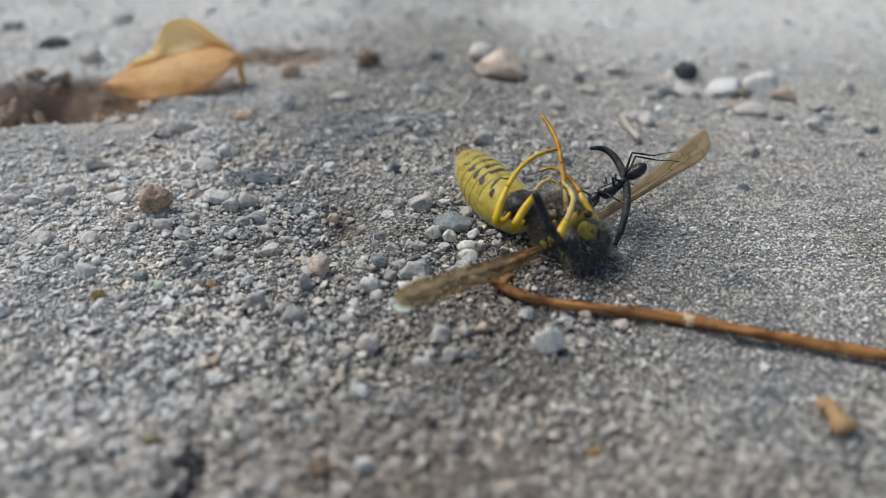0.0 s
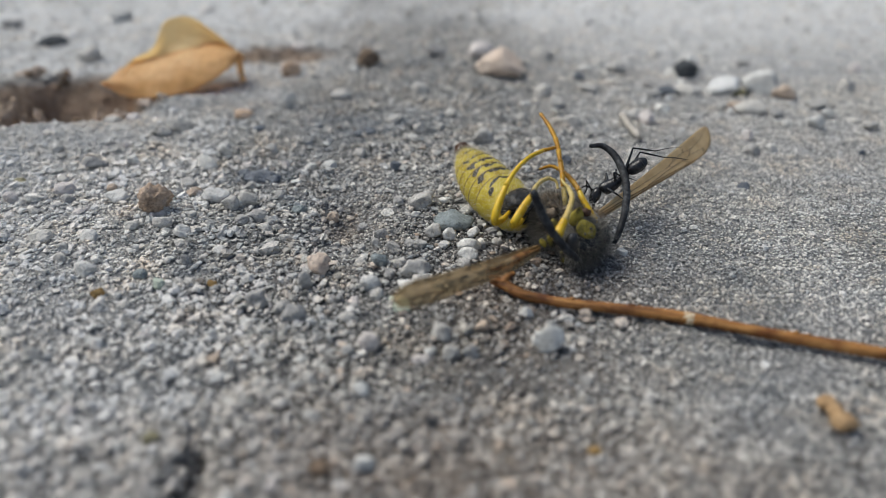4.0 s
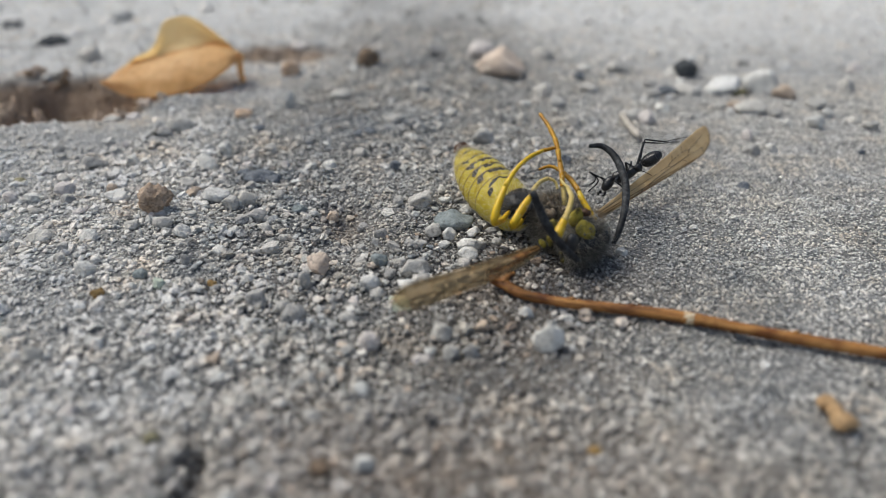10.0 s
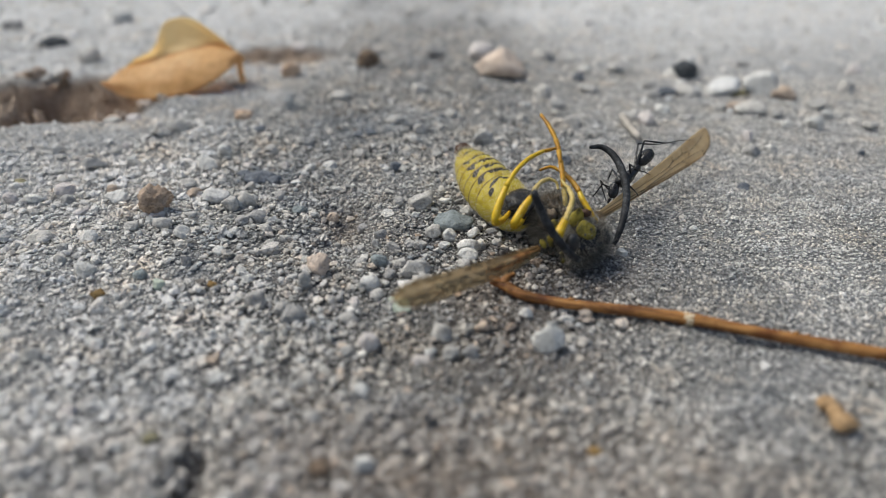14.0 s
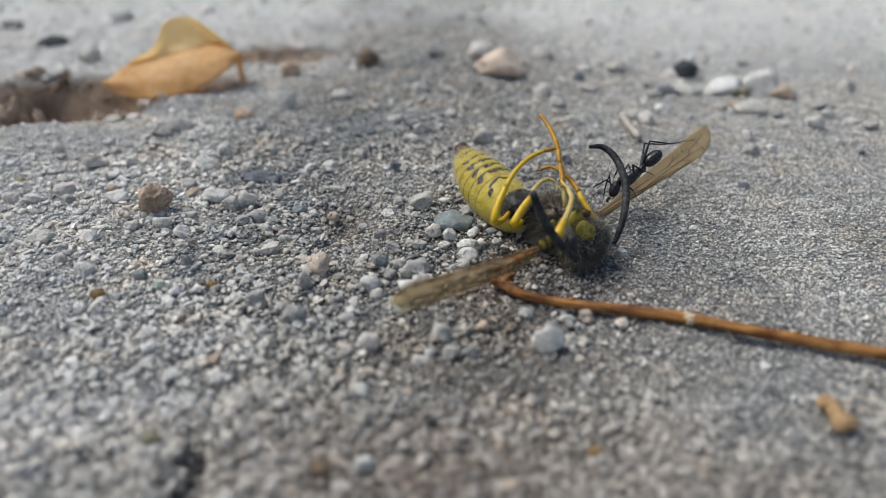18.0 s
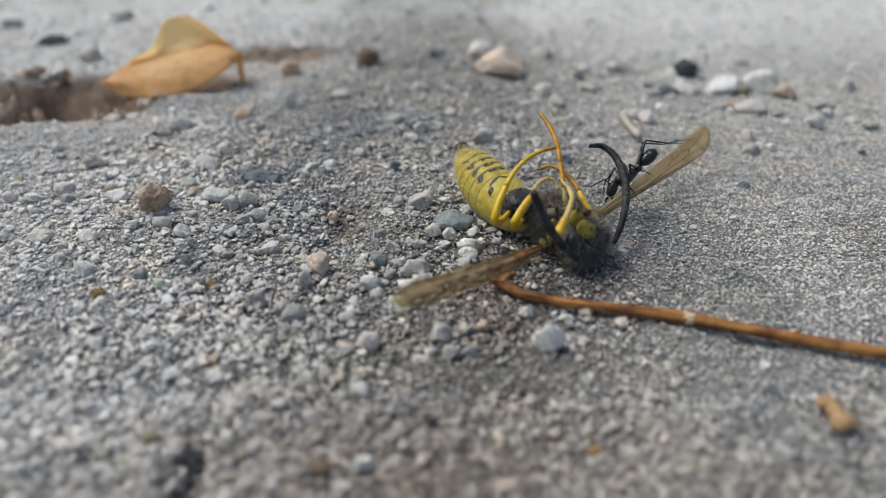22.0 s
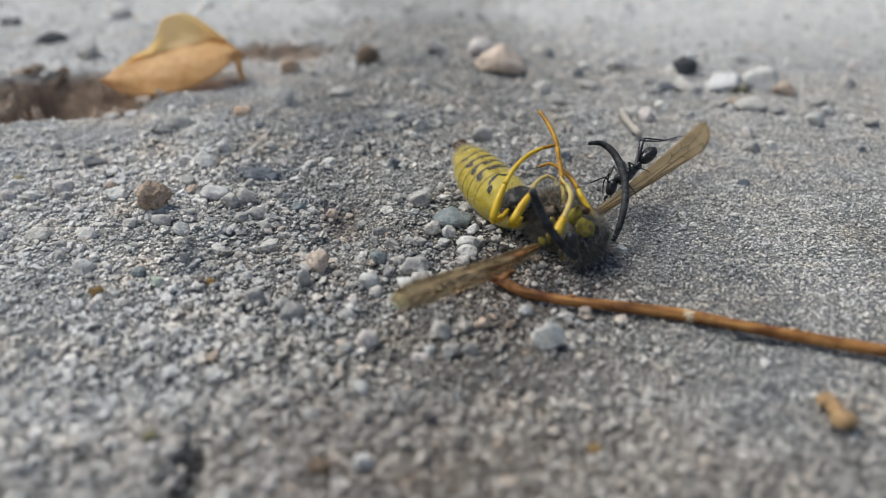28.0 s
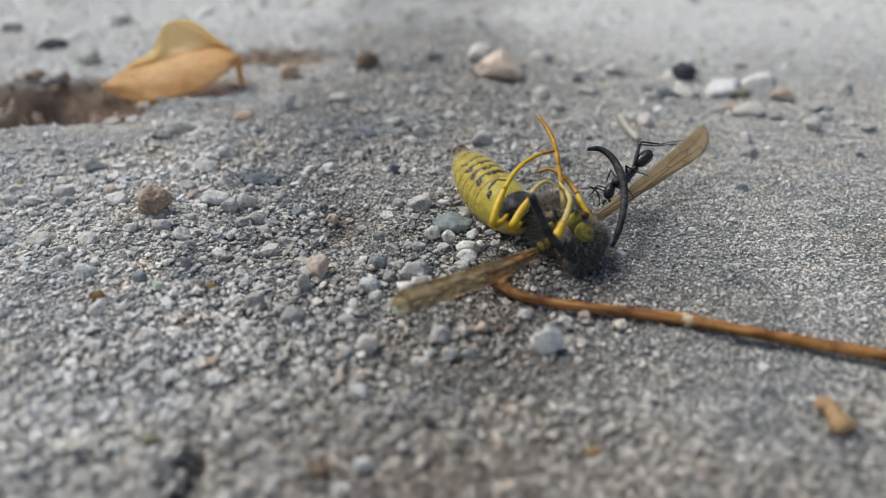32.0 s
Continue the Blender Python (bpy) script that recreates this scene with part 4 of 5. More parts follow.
part("thorax", tube([WAIST + (MID - WAIST) * 0.25, MID, NECK, NECK + (FRONT0 - NECK) * 0.3], [0.28, 0.46, 0.54, 0.28], 20, 14, wobble=0.14), ANT_BLACK, ant, "black thorax")
HEAD_DIR = np.array((12.83, 47.65, 1.90)) - np.array((13.15, 48.39, 2.73))
ant_head = part("head", blob((12.99, 48.09, 2.40), (0.68, 0.41, 0.38), axes_from(HEAD_DIR, (0, -0.4, 0.9)), 4, 0.06, 1.5, 3), ANT_BLACK, ant, "black head bent down", at=NECK)
for s in (-1, 1):
    j = np.array((12.83, 47.62, 1.87)) + (0.16 * s, 0, 0)
    part("jaw", tube([j, j + HEAD_DIR * 0.22 + (0.1 * s, -0.05, 0), j + HEAD_DIR * 0.36 - (0.10 * s, 0, 0)], [0.12, 0.09, 0.03], 8, 7), ANT_BLACK, ant_head, "pointed black jaw")
feeler_a = part("feeler", joined(tube([(12.81, 47.97, 2.27), (12.40, 48.27, 2.60), (11.73, 47.50, 3.47)], [0.06, 0.055, 0.05], 10, 7), tube([(11.73, 47.50, 3.47), (12.14, 48.12, 2.43), (12.09, 46.51, 2.27)], [0.045, 0.06, 0.045], 12, 7)),
                ANT_BLACK, ant, "elbowed black feeler", at=(12.81, 47.97, 2.27))
feeler_b = part("feeler", joined(tube([(12.91, 48.09, 2.40), (12.58, 48.30, 2.63), (12.08, 47.77, 3.07)], [0.06, 0.055, 0.05], 10, 7), tube([(12.08, 47.77, 3.07), (11.79, 48.12, 2.43), (11.38, 47.80, 2.07)], [0.045, 0.06, 0.045], 12, 7)),
                ANT_BLACK, ant, "elbowed black feeler", at=(12.91, 48.09, 2.40))
ANT_LEGS = []


def ant_leg(hip, knee, ankle, foot, label, thick=0.085):
    hip, knee, ankle, foot = (np.asarray(q) for q in (hip, knee, ankle, foot))
    top = part("leg", tube([hip, (hip + knee) / 2, knee], [thick * 1.2, thick * 1.25, thick * 0.75], 12, 8), ANT_BLACK, ant, label, at=hip)
    part("shin", tube([knee, (knee + ankle) / 2, ankle], [thick * 0.7, thick * 0.85, thick * 0.6], 12, 7), ANT_BLACK, top)
    part("foot", tube([ankle, (ankle * 0.5 + foot * 0.5) + (0, 0, 0.05), foot], [thick * 0.5, thick * 0.42, thick * 0.25], 12, 6), ANT_BLACK, top)
    ANT_LEGS.append((top, hip, foot))
    return top


ant_leg((14.73, 49.22, 3.63), (15.35, 50.11, 5.63), (17.24, 50.75, 5.20), (20.45, 54.33, 4.20), "long black hind leg arched over the wing")
ant_leg((14.77, 49.59, 3.33), (15.38, 51.96, 4.63), (17.10, 52.64, 4.27), (18.95, 54.08, 3.80), "long black hind leg")
ant_leg((14.33, 48.69, 3.40), (14.05, 48.57, 4.33), (14.98, 49.16, 3.57), (16.00, 49.47, 3.10), "black middle leg")
ant_leg((14.30, 49.24, 2.97), (14.10, 50.88, 3.30), (14.07, 51.77, 2.23), (14.65, 55.21, 0.40), "black middle leg set down on the sand")
ant_leg((13.70, 48.36, 3.03), (13.63, 46.66, 3.53), (14.16, 46.82, 3.00), (14.33, 45.78, 2.90), "black front leg braced on the wing")
ant_leg((13.76, 48.99, 2.70), (13.36, 50.61, 3.03), (13.30, 51.33, 1.83), (13.74, 53.58, 0.40), "black front leg set down on the sand")

# ---- the fallen leaf over the burrow ----
leaf = thing("leaf", (-33.52, 76.82, 0.00), "curled dry orange-brown fallen leaf beside a burrow", "leaf")


def blade(lower, upper, n=44, m=22, curl=0.0, seed=0):
    a, b = curve(lower, n), curve(upper, n)
    k = np.linspace(0, 1, m)[None, :, None]
    g = a[:, None] * (1 - k) + b[:, None] * k
    g = g + (np.sin(np.pi * k) * curl) * np.array([0.0, -0.8, 0.5])
    ripple = 0.10 * np.array([[noise.noise(Vector((i * 0.16, j * 0.2, seed))) for j in range(m)] for i in range(n)])
    rib = 0.05 * np.array([[math.cos((i * 0.9 + j * 0.55)) for j in range(m)] for i in range(n)])
    return g + (ripple + rib)[..., None] * np.array([0, -0.8, 0.6])


FOLD = [(-39.89, 80.70, 0.86), (-37.67, 82.70, 2.39), (-32.77, 83.80, 3.51), (-29.65, 85.00, 4.09), (-27.11, 86.30, 4.25), (-24.33, 84.30, 3.25)]
HEM = [(-39.81, 80.50, 0.85), (-36.82, 79.10, -0.13), (-31.81, 77.30, 0.38), (-28.19, 78.50, 1.12), (-25.26, 80.50, 2.53), (-24.37, 84.40, 3.15)]
CREST = [(-39.83, 80.60, 0.96), (-36.74, 82.50, 3.18), (-34.33, 83.50, 4.59), (-33.52, 86.00, 6.93), (-30.48, 86.30, 7.39), (-27.02, 85.00, 5.56), (-24.21, 83.90, 3.42)]
part("front_half", slab(blade(HEM, FOLD, curl=1.0, seed=1), 0.16), LEAF, leaf, "orange-brown front half of the blade")
part("back_half", slab(blade(FOLD, CREST, curl=-0.5, seed=2), 0.16), LEAF_PALE, leaf, "paler straw-coloured back half")
part("midrib", tube([np.array(q) + (0, -0.06, 0.05) for q in FOLD], [0.10, 0.16, 0.2, 0.24], 40, 8), LEAF, leaf, "raised midrib")
part("stalk", tube([(-24.40, 84.30, 3.25), (-24.40, 83.40, 2.60), (-24.20, 82.80, 1.54), (-23.98, 82.70, 0.54)], [0.42, 0.4, 0.36, 0.28], 16, 8, wobble=0.1), LEAF, leaf, "short bent stalk")
FA, FB = curve(FOLD, 9), curve(HEM, 9)
for i in range(2, 8):
    a, b = FA[i], FB[max(i - 1, 0)] * 0.85 + FA[i - 1] * 0.15
    part("side_vein", tube([a + (0, -0.05, 0), (a + b) / 2 + np.array([0, -0.85, 0.55]), b + (0, -0.1, 0.05)], [0.09, 0.05], 14, 6), LEAF_PALE, leaf)

# ---- the twig ----
TWIG_LINE = [(3.23, 38.11, 0.75), (4.06, 37.46, 0.65), (5.10, 36.62, 0.55), (7.23, 35.78, 0.55), (9.59, 35.26, 0.55), (11.88, 34.71, 0.60), (14.62, 34.00, 0.60), (17.42, 32.99, 0.60), (20.05, 32.13, 0.55), (22.85, 31.24, 0.55), (25.55, 30.39, 0.55), (29.87, 29.34, 0.50)]
twig = thing("twig", TWIG_LINE[5], "thin dry orange-brown twig lying on the sand", "twig")
part("stem", tube(TWIG_LINE, [0.34, 0.36, 0.33, 0.32, 0.33, 0.35, 0.40, 0.34, 0.36, 0.37, 0.36, 0.37], 200, 14, wobble=0.10, seed=3), TWIG, twig)
for a, b, c in (((3.71, 37.71, 0.75), (3.28, 37.87, 0.95), (2.99, 37.97, 1.10)), ((3.84, 37.56, 0.80), (4.18, 37.90, 1.10), (4.63, 38.09, 1.20))):
    part("side_shoot", tube([a, b, c], [0.3, 0.26, 0.14], 10, 9, wobble=0.15), TWIG, twig, "broken side shoot")
p = curve(TWIG_LINE, 200)
part("bark_scar", tube([p[107], p[109], p[111]], [0.38, 0.42, 0.38], 7, 14, wobble=0.12), BARK_PALE, twig, "pale scar ringing the twig")
for i, w in ((60, 0.1), (146, 0.16), (150, 0.1), (88, 0.08)):
    part("bud", blob(p[i] + (0, 0.05, 0.34), (0.22, 0.14, w), None, 2, 0.3), TWIG, twig, "small dark bud")
part("dark_streak", tube([p[94] + (0, 0.16, 0.22), p[100] + (0, 0.18, 0.25), p[106] + (0, 0.16, 0.22)], [0.03, 0.1, 0.04], 12, 6), TIP_BROWN, twig, "dark bark streak")

# ---- small litter ----
at = np.array((20.00, 26.40, 0.00))
crumb = thing("husk", at, "small tan bean-shaped husk on the sand", "husk")
part("shell", joined(blob((19.62, 26.83, 0.45), (0.5, 0.44, 0.4), None, 3, 0.3, 1.6, 1), blob((19.72, 26.21, 0.45), (0.42, 0.46, 0.34), None, 3, 0.3, 1.6, 2), blob((19.75, 25.44, 0.50), (0.62, 0.52, 0.44), None, 3, 0.3, 1.6, 3)), CRUMB, crumb)
solid("splinter", tube([(19.00, 71.30, 0.50), (18.96, 67.98, 0.50), (19.29, 64.56, 0.40)], [0.28, 0.36, 0.3], 20, 7, wobble=0.25, seed=2), SPLINTER, (19.34, 69.37, 0.00), "bleached splinter of wood among the grit", "splinter")
solid("earth_clod", stone(on_ground(-22.45, 49.11) + (0, 0, 0.95), (1.25, 1.15, 1.3), np.eye(3), 4, 0.34, 79, 7), STONE["brown"], on_ground(-22.45, 49.11), "rough brown clod of earth", "clod")



def rubble(x, y, wide, top, seed, tone="brown"):
    """A lump of crumbled earth standing on the burrow's floor or rim, up to a given height."""
    base = on_ground(x, y)
    high = max(top - base[2], 0.8)
    solid("earth_clod", stone(base + (0, 0, high * 0.45), (wide * 0.5, wide * 0.42, high * 0.55), np.eye(3), 4, 0.4, seed, 7), STONE[tone], base, "crumbly brown clod of earth at the burrow", "clod", "clods at the burrow")


for k, ((x, y), wide, z, tone) in enumerate([((-46.3, 71.3), 3.6, 2.0, "brown"), ((-43.0, 71.6), 1.6, 0.6, "brown"), ((-44.6, 70.9), 1.2, 0.6, "brown"), ((-37.2, 72.4), 1.4, 0.3, "brown"), ((-35.2, 73.9), 1.2, 0.3, "brown"), ((-38.9, 71.5), 1.1, 0.3, "earth"), ((-34.8, 72.2), 1.6, 0.5, "tan"), ((-32.6, 74.0), 1.5, 1.2, "rose"), ((-31.0, 74.8), 1.2, 1.1, "tan"), ((-43.2, 71.4), 1.0, 1.0, "rose")]):
    rubble(x, y, wide, z, 500 + k, tone)
# a little heap of crumbs thrown up behind it
rng = np.random.RandomState(12)
for k in range(11):
    x, y = -50.2 + rng.uniform(-3.2, 3.0), 86.6 + rng.uniform(-0.8, 1.2)
    rubble(x, y, rng.uniform(0.9, 1.9), float(height(x, y)) + rng.uniform(0.8, 1.3), 520 + k, ("brown", "tan", "earth", "brown", "pale")[k % 5])

# ---- pebbles ----
TONES = {"white": "whitish", "chalk": "chalk-white", "rose": "pale rose", "pale": "pale grey", "grey": "grey", "blue": "blue-grey", "slate": "dark slate", "black": "black", "tan": "tan", "pink": "pinkish white",
         "amber": "amber", "earth": "dark earthy", "brown": "brown earthy", "olive": "olive-brown", "green": "pale green glassy"}
COUNT = [0]


def pebble(x, y, wide, high, tone, form="rounded"):
    """One stone of its own shape, bedded a little in the sand."""
    COUNT[0] += 1
    k = COUNT[0]
    rng = np.random.RandomState(900 + k)
    deep = wide * {"rounded": 0.85, "flat": 0.8, "angular": 0.75, "upright": 0.5}[form]
    base = on_ground(x, y)
    turn = rng.uniform(-0.5, 0.5)
    a = np.array([[math.cos(turn), math.sin(turn), 0], [-math.sin(turn), math.cos(turn), 0], [0, 0, 1]])
    shape = stone(base + (0, 0, high * 0.34), (wide * 0.53, deep * 0.53, high * 0.58), a, 3, 0.22 if form == "angular" else 0.15, k, 12 if form == "angular" else 8)
    solid("pebble", shape, STONE[tone], base, "%s %s pebble on grey sand" % (form, TONES[tone]), "pebble", "loose pebbles")


pebble(-18.45, 51.29, 2.26, 1.11, "white")
pebble(-16.80, 49.38, 1.47, 1.17, "pale")
pebble(-15.52, 50.05, 1.67, 1.36, "pale")
pebble(-21.05, 57.98, 1.87, 1.43, "white")
pebble(-20.25, 60.31, 1.18, 1.37, "white")
pebble(-15.61, 55.31, 2.90, 0.85, "slate", "angular")
pebble(-14.6, 54.6, 1.3, 0.7, "slate", "angular")
pebble(-17.3, 55.9, 1.4, 0.6, "slate", "angular")
pebble(-16.2, 54.5, 1.0, 0.5, "blue", "angular")
pebble(-19.23, 45.09, 1.28, 1.01, "white")
pebble(-21.18, 46.50, 1.49, 1.03, "pale")
pebble(-15.44, 45.36, 0.82, 0.59, "white")
pebble(-13.14, 45.60, 0.86, 0.76, "pale")
pebble(-31.74, 58.44, 2.41, 1.03, "grey", "flat")
pebble(-31.68, 52.86, 1.74, 1.04, "pink")
pebble(-26.63, 51.49, 1.89, 0.84, "white", "flat")
pebble(-25.88, 44.51, 1.44, 0.83, "white", "flat")
pebble(-23.92, 39.60, 1.47, 1.14, "white")
pebble(-26.37, 41.16, 0.88, 0.78, "pale")
pebble(-25.99, 66.03, 2.66, 1.47, "pale", "angular")
pebble(-27.19, 64.91, 1.71, 0.78, "grey")
pebble(-8.29, 40.09, 1.64, 1.53, "rose", "angular")
pebble(-21.99, 36.88, 0.81, 1.01, "amber")
pebble(-14.99, 38.05, 0.68, 0.59, "amber")
pebble(-20.18, 39.27, 0.85, 0.76, "blue")
pebble(-18.48, 37.99, 0.83, 0.81, "green")
pebble(-4.95, 38.06, 1.58, 1.03, "white", "flat")
pebble(-1.93, 39.47, 2.01, 1.37, "pale", "angular")
pebble(-4.37, 41.01, 1.19, 1.01, "blue")
pebble(-5.63, 41.13, 0.88, 0.70, "pale")
pebble(-1.61, 49.15, 1.92, 1.34, "pale", "angular")
pebble(0.75, 46.05, 2.80, 1.45, "blue", "flat")
pebble(0.54, 44.18, 1.05, 0.95, "white")
pebble(0.12, 43.18, 0.83, 0.57, "white")
pebble(1.97, 42.71, 1.80, 1.05, "white", "angular")
pebble(1.74, 41.69, 1.37, 0.79, "white")
pebble(1.82, 48.55, 0.99, 0.80, "white")
pebble(2.71, 48.75, 1.27, 1.07, "pale")
pebble(-0.58, 44.66, 1.27, 1.00, "pale")
pebble(-1.45, 38.39, 1.37, 0.82, "pale")
pebble(-9.18, 34.61, 1.55, 0.97, "grey")
pebble(-10.03, 35.76, 1.23, 0.85, "pale")
pebble(-8.67, 49.04, 0.91, 0.80, "tan")
pebble(-10.07, 57.45, 1.24, 0.81, "white")
pebble(-11.81, 57.28, 1.03, 0.71, "white")
pebble(3.75, 62.90, 2.00, 1.52, "pale")
pebble(-2.19, 65.39, 1.38, 1.12, "pale")
pebble(5.96, 31.75, 1.78, 1.85, "white")
pebble(-0.13, 32.80, 1.22, 1.13, "pale")
pebble(0.42, 31.17, 0.98, 0.90, "pale")
pebble(1.57, 31.15, 0.98, 0.83, "grey")
pebble(-4.29, 32.06, 1.27, 1.31, "pink")
pebble(5.06, 34.82, 0.92, 0.69, "white")
pebble(2.30, 33.63, 0.90, 0.74, "tan")
pebble(7.65, 34.75, 0.71, 0.48, "white")
pebble(-4.32, 28.22, 0.86, 0.78, "white")
pebble(-3.65, 22.89, 0.96, 0.79, "white")
pebble(6.90, 87.73, 6.75, 3.59, "rose")
pebble(4.96, 95.62, 3.95, 2.48, "pink")
pebble(-9.93, 92.46, 3.22, 2.41, "earth", "angular")
pebble(30.21, 86.83, 3.34, 2.14, "black", "angular")
pebble(33.70, 80.95, 4.32, 2.22, "chalk")
pebble(37.78, 80.75, 4.37, 2.81, "white")
pebble(39.70, 78.97, 2.95, 1.58, "tan")
pebble(34.05, 73.87, 3.93, 1.37, "pale", "flat")
pebble(28.61, 80.54, 3.14, 1.34, "pale")
pebble(38.23, 68.63, 1.79, 1.52, "white")
pebble(41.51, 75.22, 2.32, 1.39, "pale")
pebble(43.94, 68.17, 1.54, 0.93, "pale")
pebble(30.34, 65.70, 1.50, 1.13, "pink")
pebble(41.41, 72.36, 1.37, 0.98, "white")
pebble(52.67, 88.66, 1.92, 1.45, "pink")
pebble(-17.04, 74.93, 1.41, 2.26, "white", "upright")
pebble(-21.32, 71.39, 2.22, 0.85, "brown", "flat")
pebble(-11.76, 78.38, 2.40, 0.91, "pale", "flat")
pebble(20.12, 71.17, 2.09, 1.45, "pale")
pebble(21.12, 70.35, 2.07, 1.55, "pink")
pebble(-56.94, 103.35, 4.40, 1.49, "black", "flat")
pebble(-54.29, 121.15, 4.28, 2.10, "white")
pebble(-47.93, 94.72, 2.82, 2.00, "pale")
pebble(-34.52, 69.57, 1.81, 0.71, "pale", "angular")
pebble(-32.95, 71.32, 1.48, 0.72, "brown", "angular")
pebble(11.15, 58.91, 1.05, 0.93, "slate")
pebble(13.43, 69.30, 1.56, 1.18, "pale")
pebble(12.77, 42.99, 0.82, 0.48, "white")
pebble(7.35, 24.11, 0.77, 0.65, "amber")
pebble(-5.68, 22.62, 1.06, 0.78, "earth")
pebble(-14.16, 24.57, 0.84, 0.71, "olive")
pebble(-6.27, 47.41, 0.98, 0.78, "grey")
pebble(-11.37, 49.20, 1.19, 0.72, "blue", "flat")
pebble(-13.26, 51.24, 1.13, 0.74, "grey")
pebble(-11.36, 78.38, 1.47, 0.91, "pale")
pebble(17.30, 81.57, 2.34, 1.22, "pale")
pebble(-3.59, 42.87, 1.07, 0.81, "grey")
pebble(-3.57, 49.70, 0.92, 0.72, "pale")
pebble(-9.57, 46.25, 0.78, 0.60, "pale")
pebble(-19.47, 47.88, 0.98, 0.79, "pale")
pebble(-14.36, 47.57, 1.60, 0.96, "grey")
pebble(-15.98, 49.70, 0.92, 0.72, "white")
pebble(-20.60, 52.24, 1.15, 0.84, "tan")
pebble(-23.42, 46.19, 1.13, 0.68, "pale")
pebble(-30.69, 51.24, 1.23, 0.74, "grey")
pebble(-33.53, 51.38, 1.42, 0.83, "white", "flat")
pebble(-35.48, 51.56, 1.23, 1.02, "pink")
pebble(-30.84, 61.25, 1.20, 0.75, "pale")
pebble(-28.16, 58.87, 1.16, 0.83, "white")
pebble(-16.24, 61.49, 1.31, 0.96, "pale")
pebble(-13.15, 63.76, 1.46, 0.88, "grey")
pebble(-7.56, 60.20, 1.18, 0.84, "pale")
pebble(-4.22, 56.95, 1.02, 0.80, "slate")
pebble(12.63, 74.83, 1.92, 1.38, "pale")
pebble(11.62, 79.40, 2.02, 1.58, "pale")
pebble(-2.91, 79.67, 2.30, 1.32, "pale")
pebble(0.96, 70.87, 1.71, 1.20, "pale")
pebble(-4.94, 69.13, 1.80, 1.18, "pale")
pebble(25.95, 54.63, 0.99, 0.68, "slate")
pebble(22.30, 64.61, 1.13, 0.78, "grey")
pebble(29.34, 61.92, 1.64, 0.97, "grey")
pebble(31.49, 62.58, 1.11, 0.87, "white")
pebble(32.32, 74.57, 1.92, 1.25, "tan")
pebble(48.19, 81.88, 2.07, 1.36, "pale")
pebble(23.95, 73.73, 1.65, 1.12, "white")
pebble(22.35, 89.35, 2.53, 1.31, "pale")
pebble(13.70, 96.16, 2.86, 1.56, "pale")
pebble(-1.09, 95.97, 2.69, 1.71, "grey")
pebble(-32.25, 69.80, 1.57, 0.83, "pink")
pebble(-35.05, 70.85, 1.84, 0.84, "tan")
pebble(-38.98, 77.28, 1.58, 1.16, "earth")
pebble(-39.31, 70.98, 1.84, 1.08, "tan")
pebble(-68.28, 113.40, 3.12, 1.80, "grey")
pebble(-2.78, 36.18, 2.00, 0.42, "green", "flat")
pebble(20.52, 41.22, 0.48, 0.31, "white")
pebble(19.11, 46.73, 0.61, 0.43, "white")
pebble(2.24, 44.51, 0.93, 0.83, "white")
pebble(-2.28, 37.77, 1.65, 0.96, "white")
pebble(1.40, 40.70, 1.03, 0.54, "pale")
pebble(3.93, 43.67, 0.83, 0.57, "pale")
pebble(-1.57, 42.92, 0.99, 0.73, "pale")
pebble(-2.79, 40.61, 0.95, 0.70, "pale")
pebble(33.85, 95.14, 1.57, 0.69, "chalk", "flat")
pebble(29.68, 98.04, 1.78, 0.79, "pale", "flat")
pebble(43.48, 75.38, 1.10, 0.44, "grey", "flat")
pebble(30.98, 74.68, 1.73, 0.75, "pale", "flat")
pebble(25.95, 71.32, 1.66, 0.72, "pale", "flat")
pebble(32.91, 89.48, 1.19, 0.51, "pale", "flat")
pebble(38.82, 75.85, 1.75, 0.76, "pale", "flat")
pebble(24.65, 79.22, 1.61, 0.72, "grey", "flat")
pebble(32.76, 90.19, 1.35, 0.59, "pale", "flat")
pebble(48.06, 80.95, 1.23, 0.54, "pale", "flat")
pebble(35.80, 72.23, 1.68, 0.73, "grey", "flat")
pebble(29.35, 84.64, 1.28, 0.56, "white", "flat")
pebble(29.20, 87.77, 1.98, 0.86, "white", "flat")
pebble(25.46, 83.08, 2.03, 0.89, "grey", "flat")
pebble(39.24, 83.22, 1.33, 0.55, "pink", "flat")
pebble(29.51, 84.95, 1.21, 0.49, "pink", "flat")
pebble(39.80, 92.28, 1.53, 0.68, "grey", "flat")
pebble(31.85, 80.45, 1.91, 0.80, "white", "flat")
pebble(45.22, 76.71, 1.18, 0.51, "grey", "flat")
pebble(44.73, 90.46, 1.43, 0.59, "chalk", "flat")
pebble(36.69, 97.93, 1.53, 0.63, "white", "flat")
pebble(43.72, 70.67, 1.53, 0.66, "pale", "flat")
pebble(-20.75, 101.66, 2.25, 0.98, "pink", "flat")
pebble(18.52, 90.02, 1.72, 0.74, "white", "flat")
pebble(-7.36, 104.33, 1.71, 0.75, "pale", "flat")
pebble(-8.83, 95.62, 1.26, 0.54, "pale", "flat")
pebble(-22.34, 108.11, 1.41, 0.60, "grey", "flat")
pebble(25.89, 95.72, 1.58, 0.70, "pale", "flat")
pebble(-0.84, 104.32, 1.19, 0.50, "white", "flat")
pebble(13.73, 95.15, 2.12, 0.93, "pale", "flat")
pebble(-36.63, 55.13, 1.08, 0.38, "olive", "flat")
pebble(-33.08, 55.64, 1.23, 0.68, "pale")
pebble(-27.90, 53.33, 0.86, 0.65, "tan")
pebble(-29.33, 44.48, 2.07, 0.73, "pale", "flat")
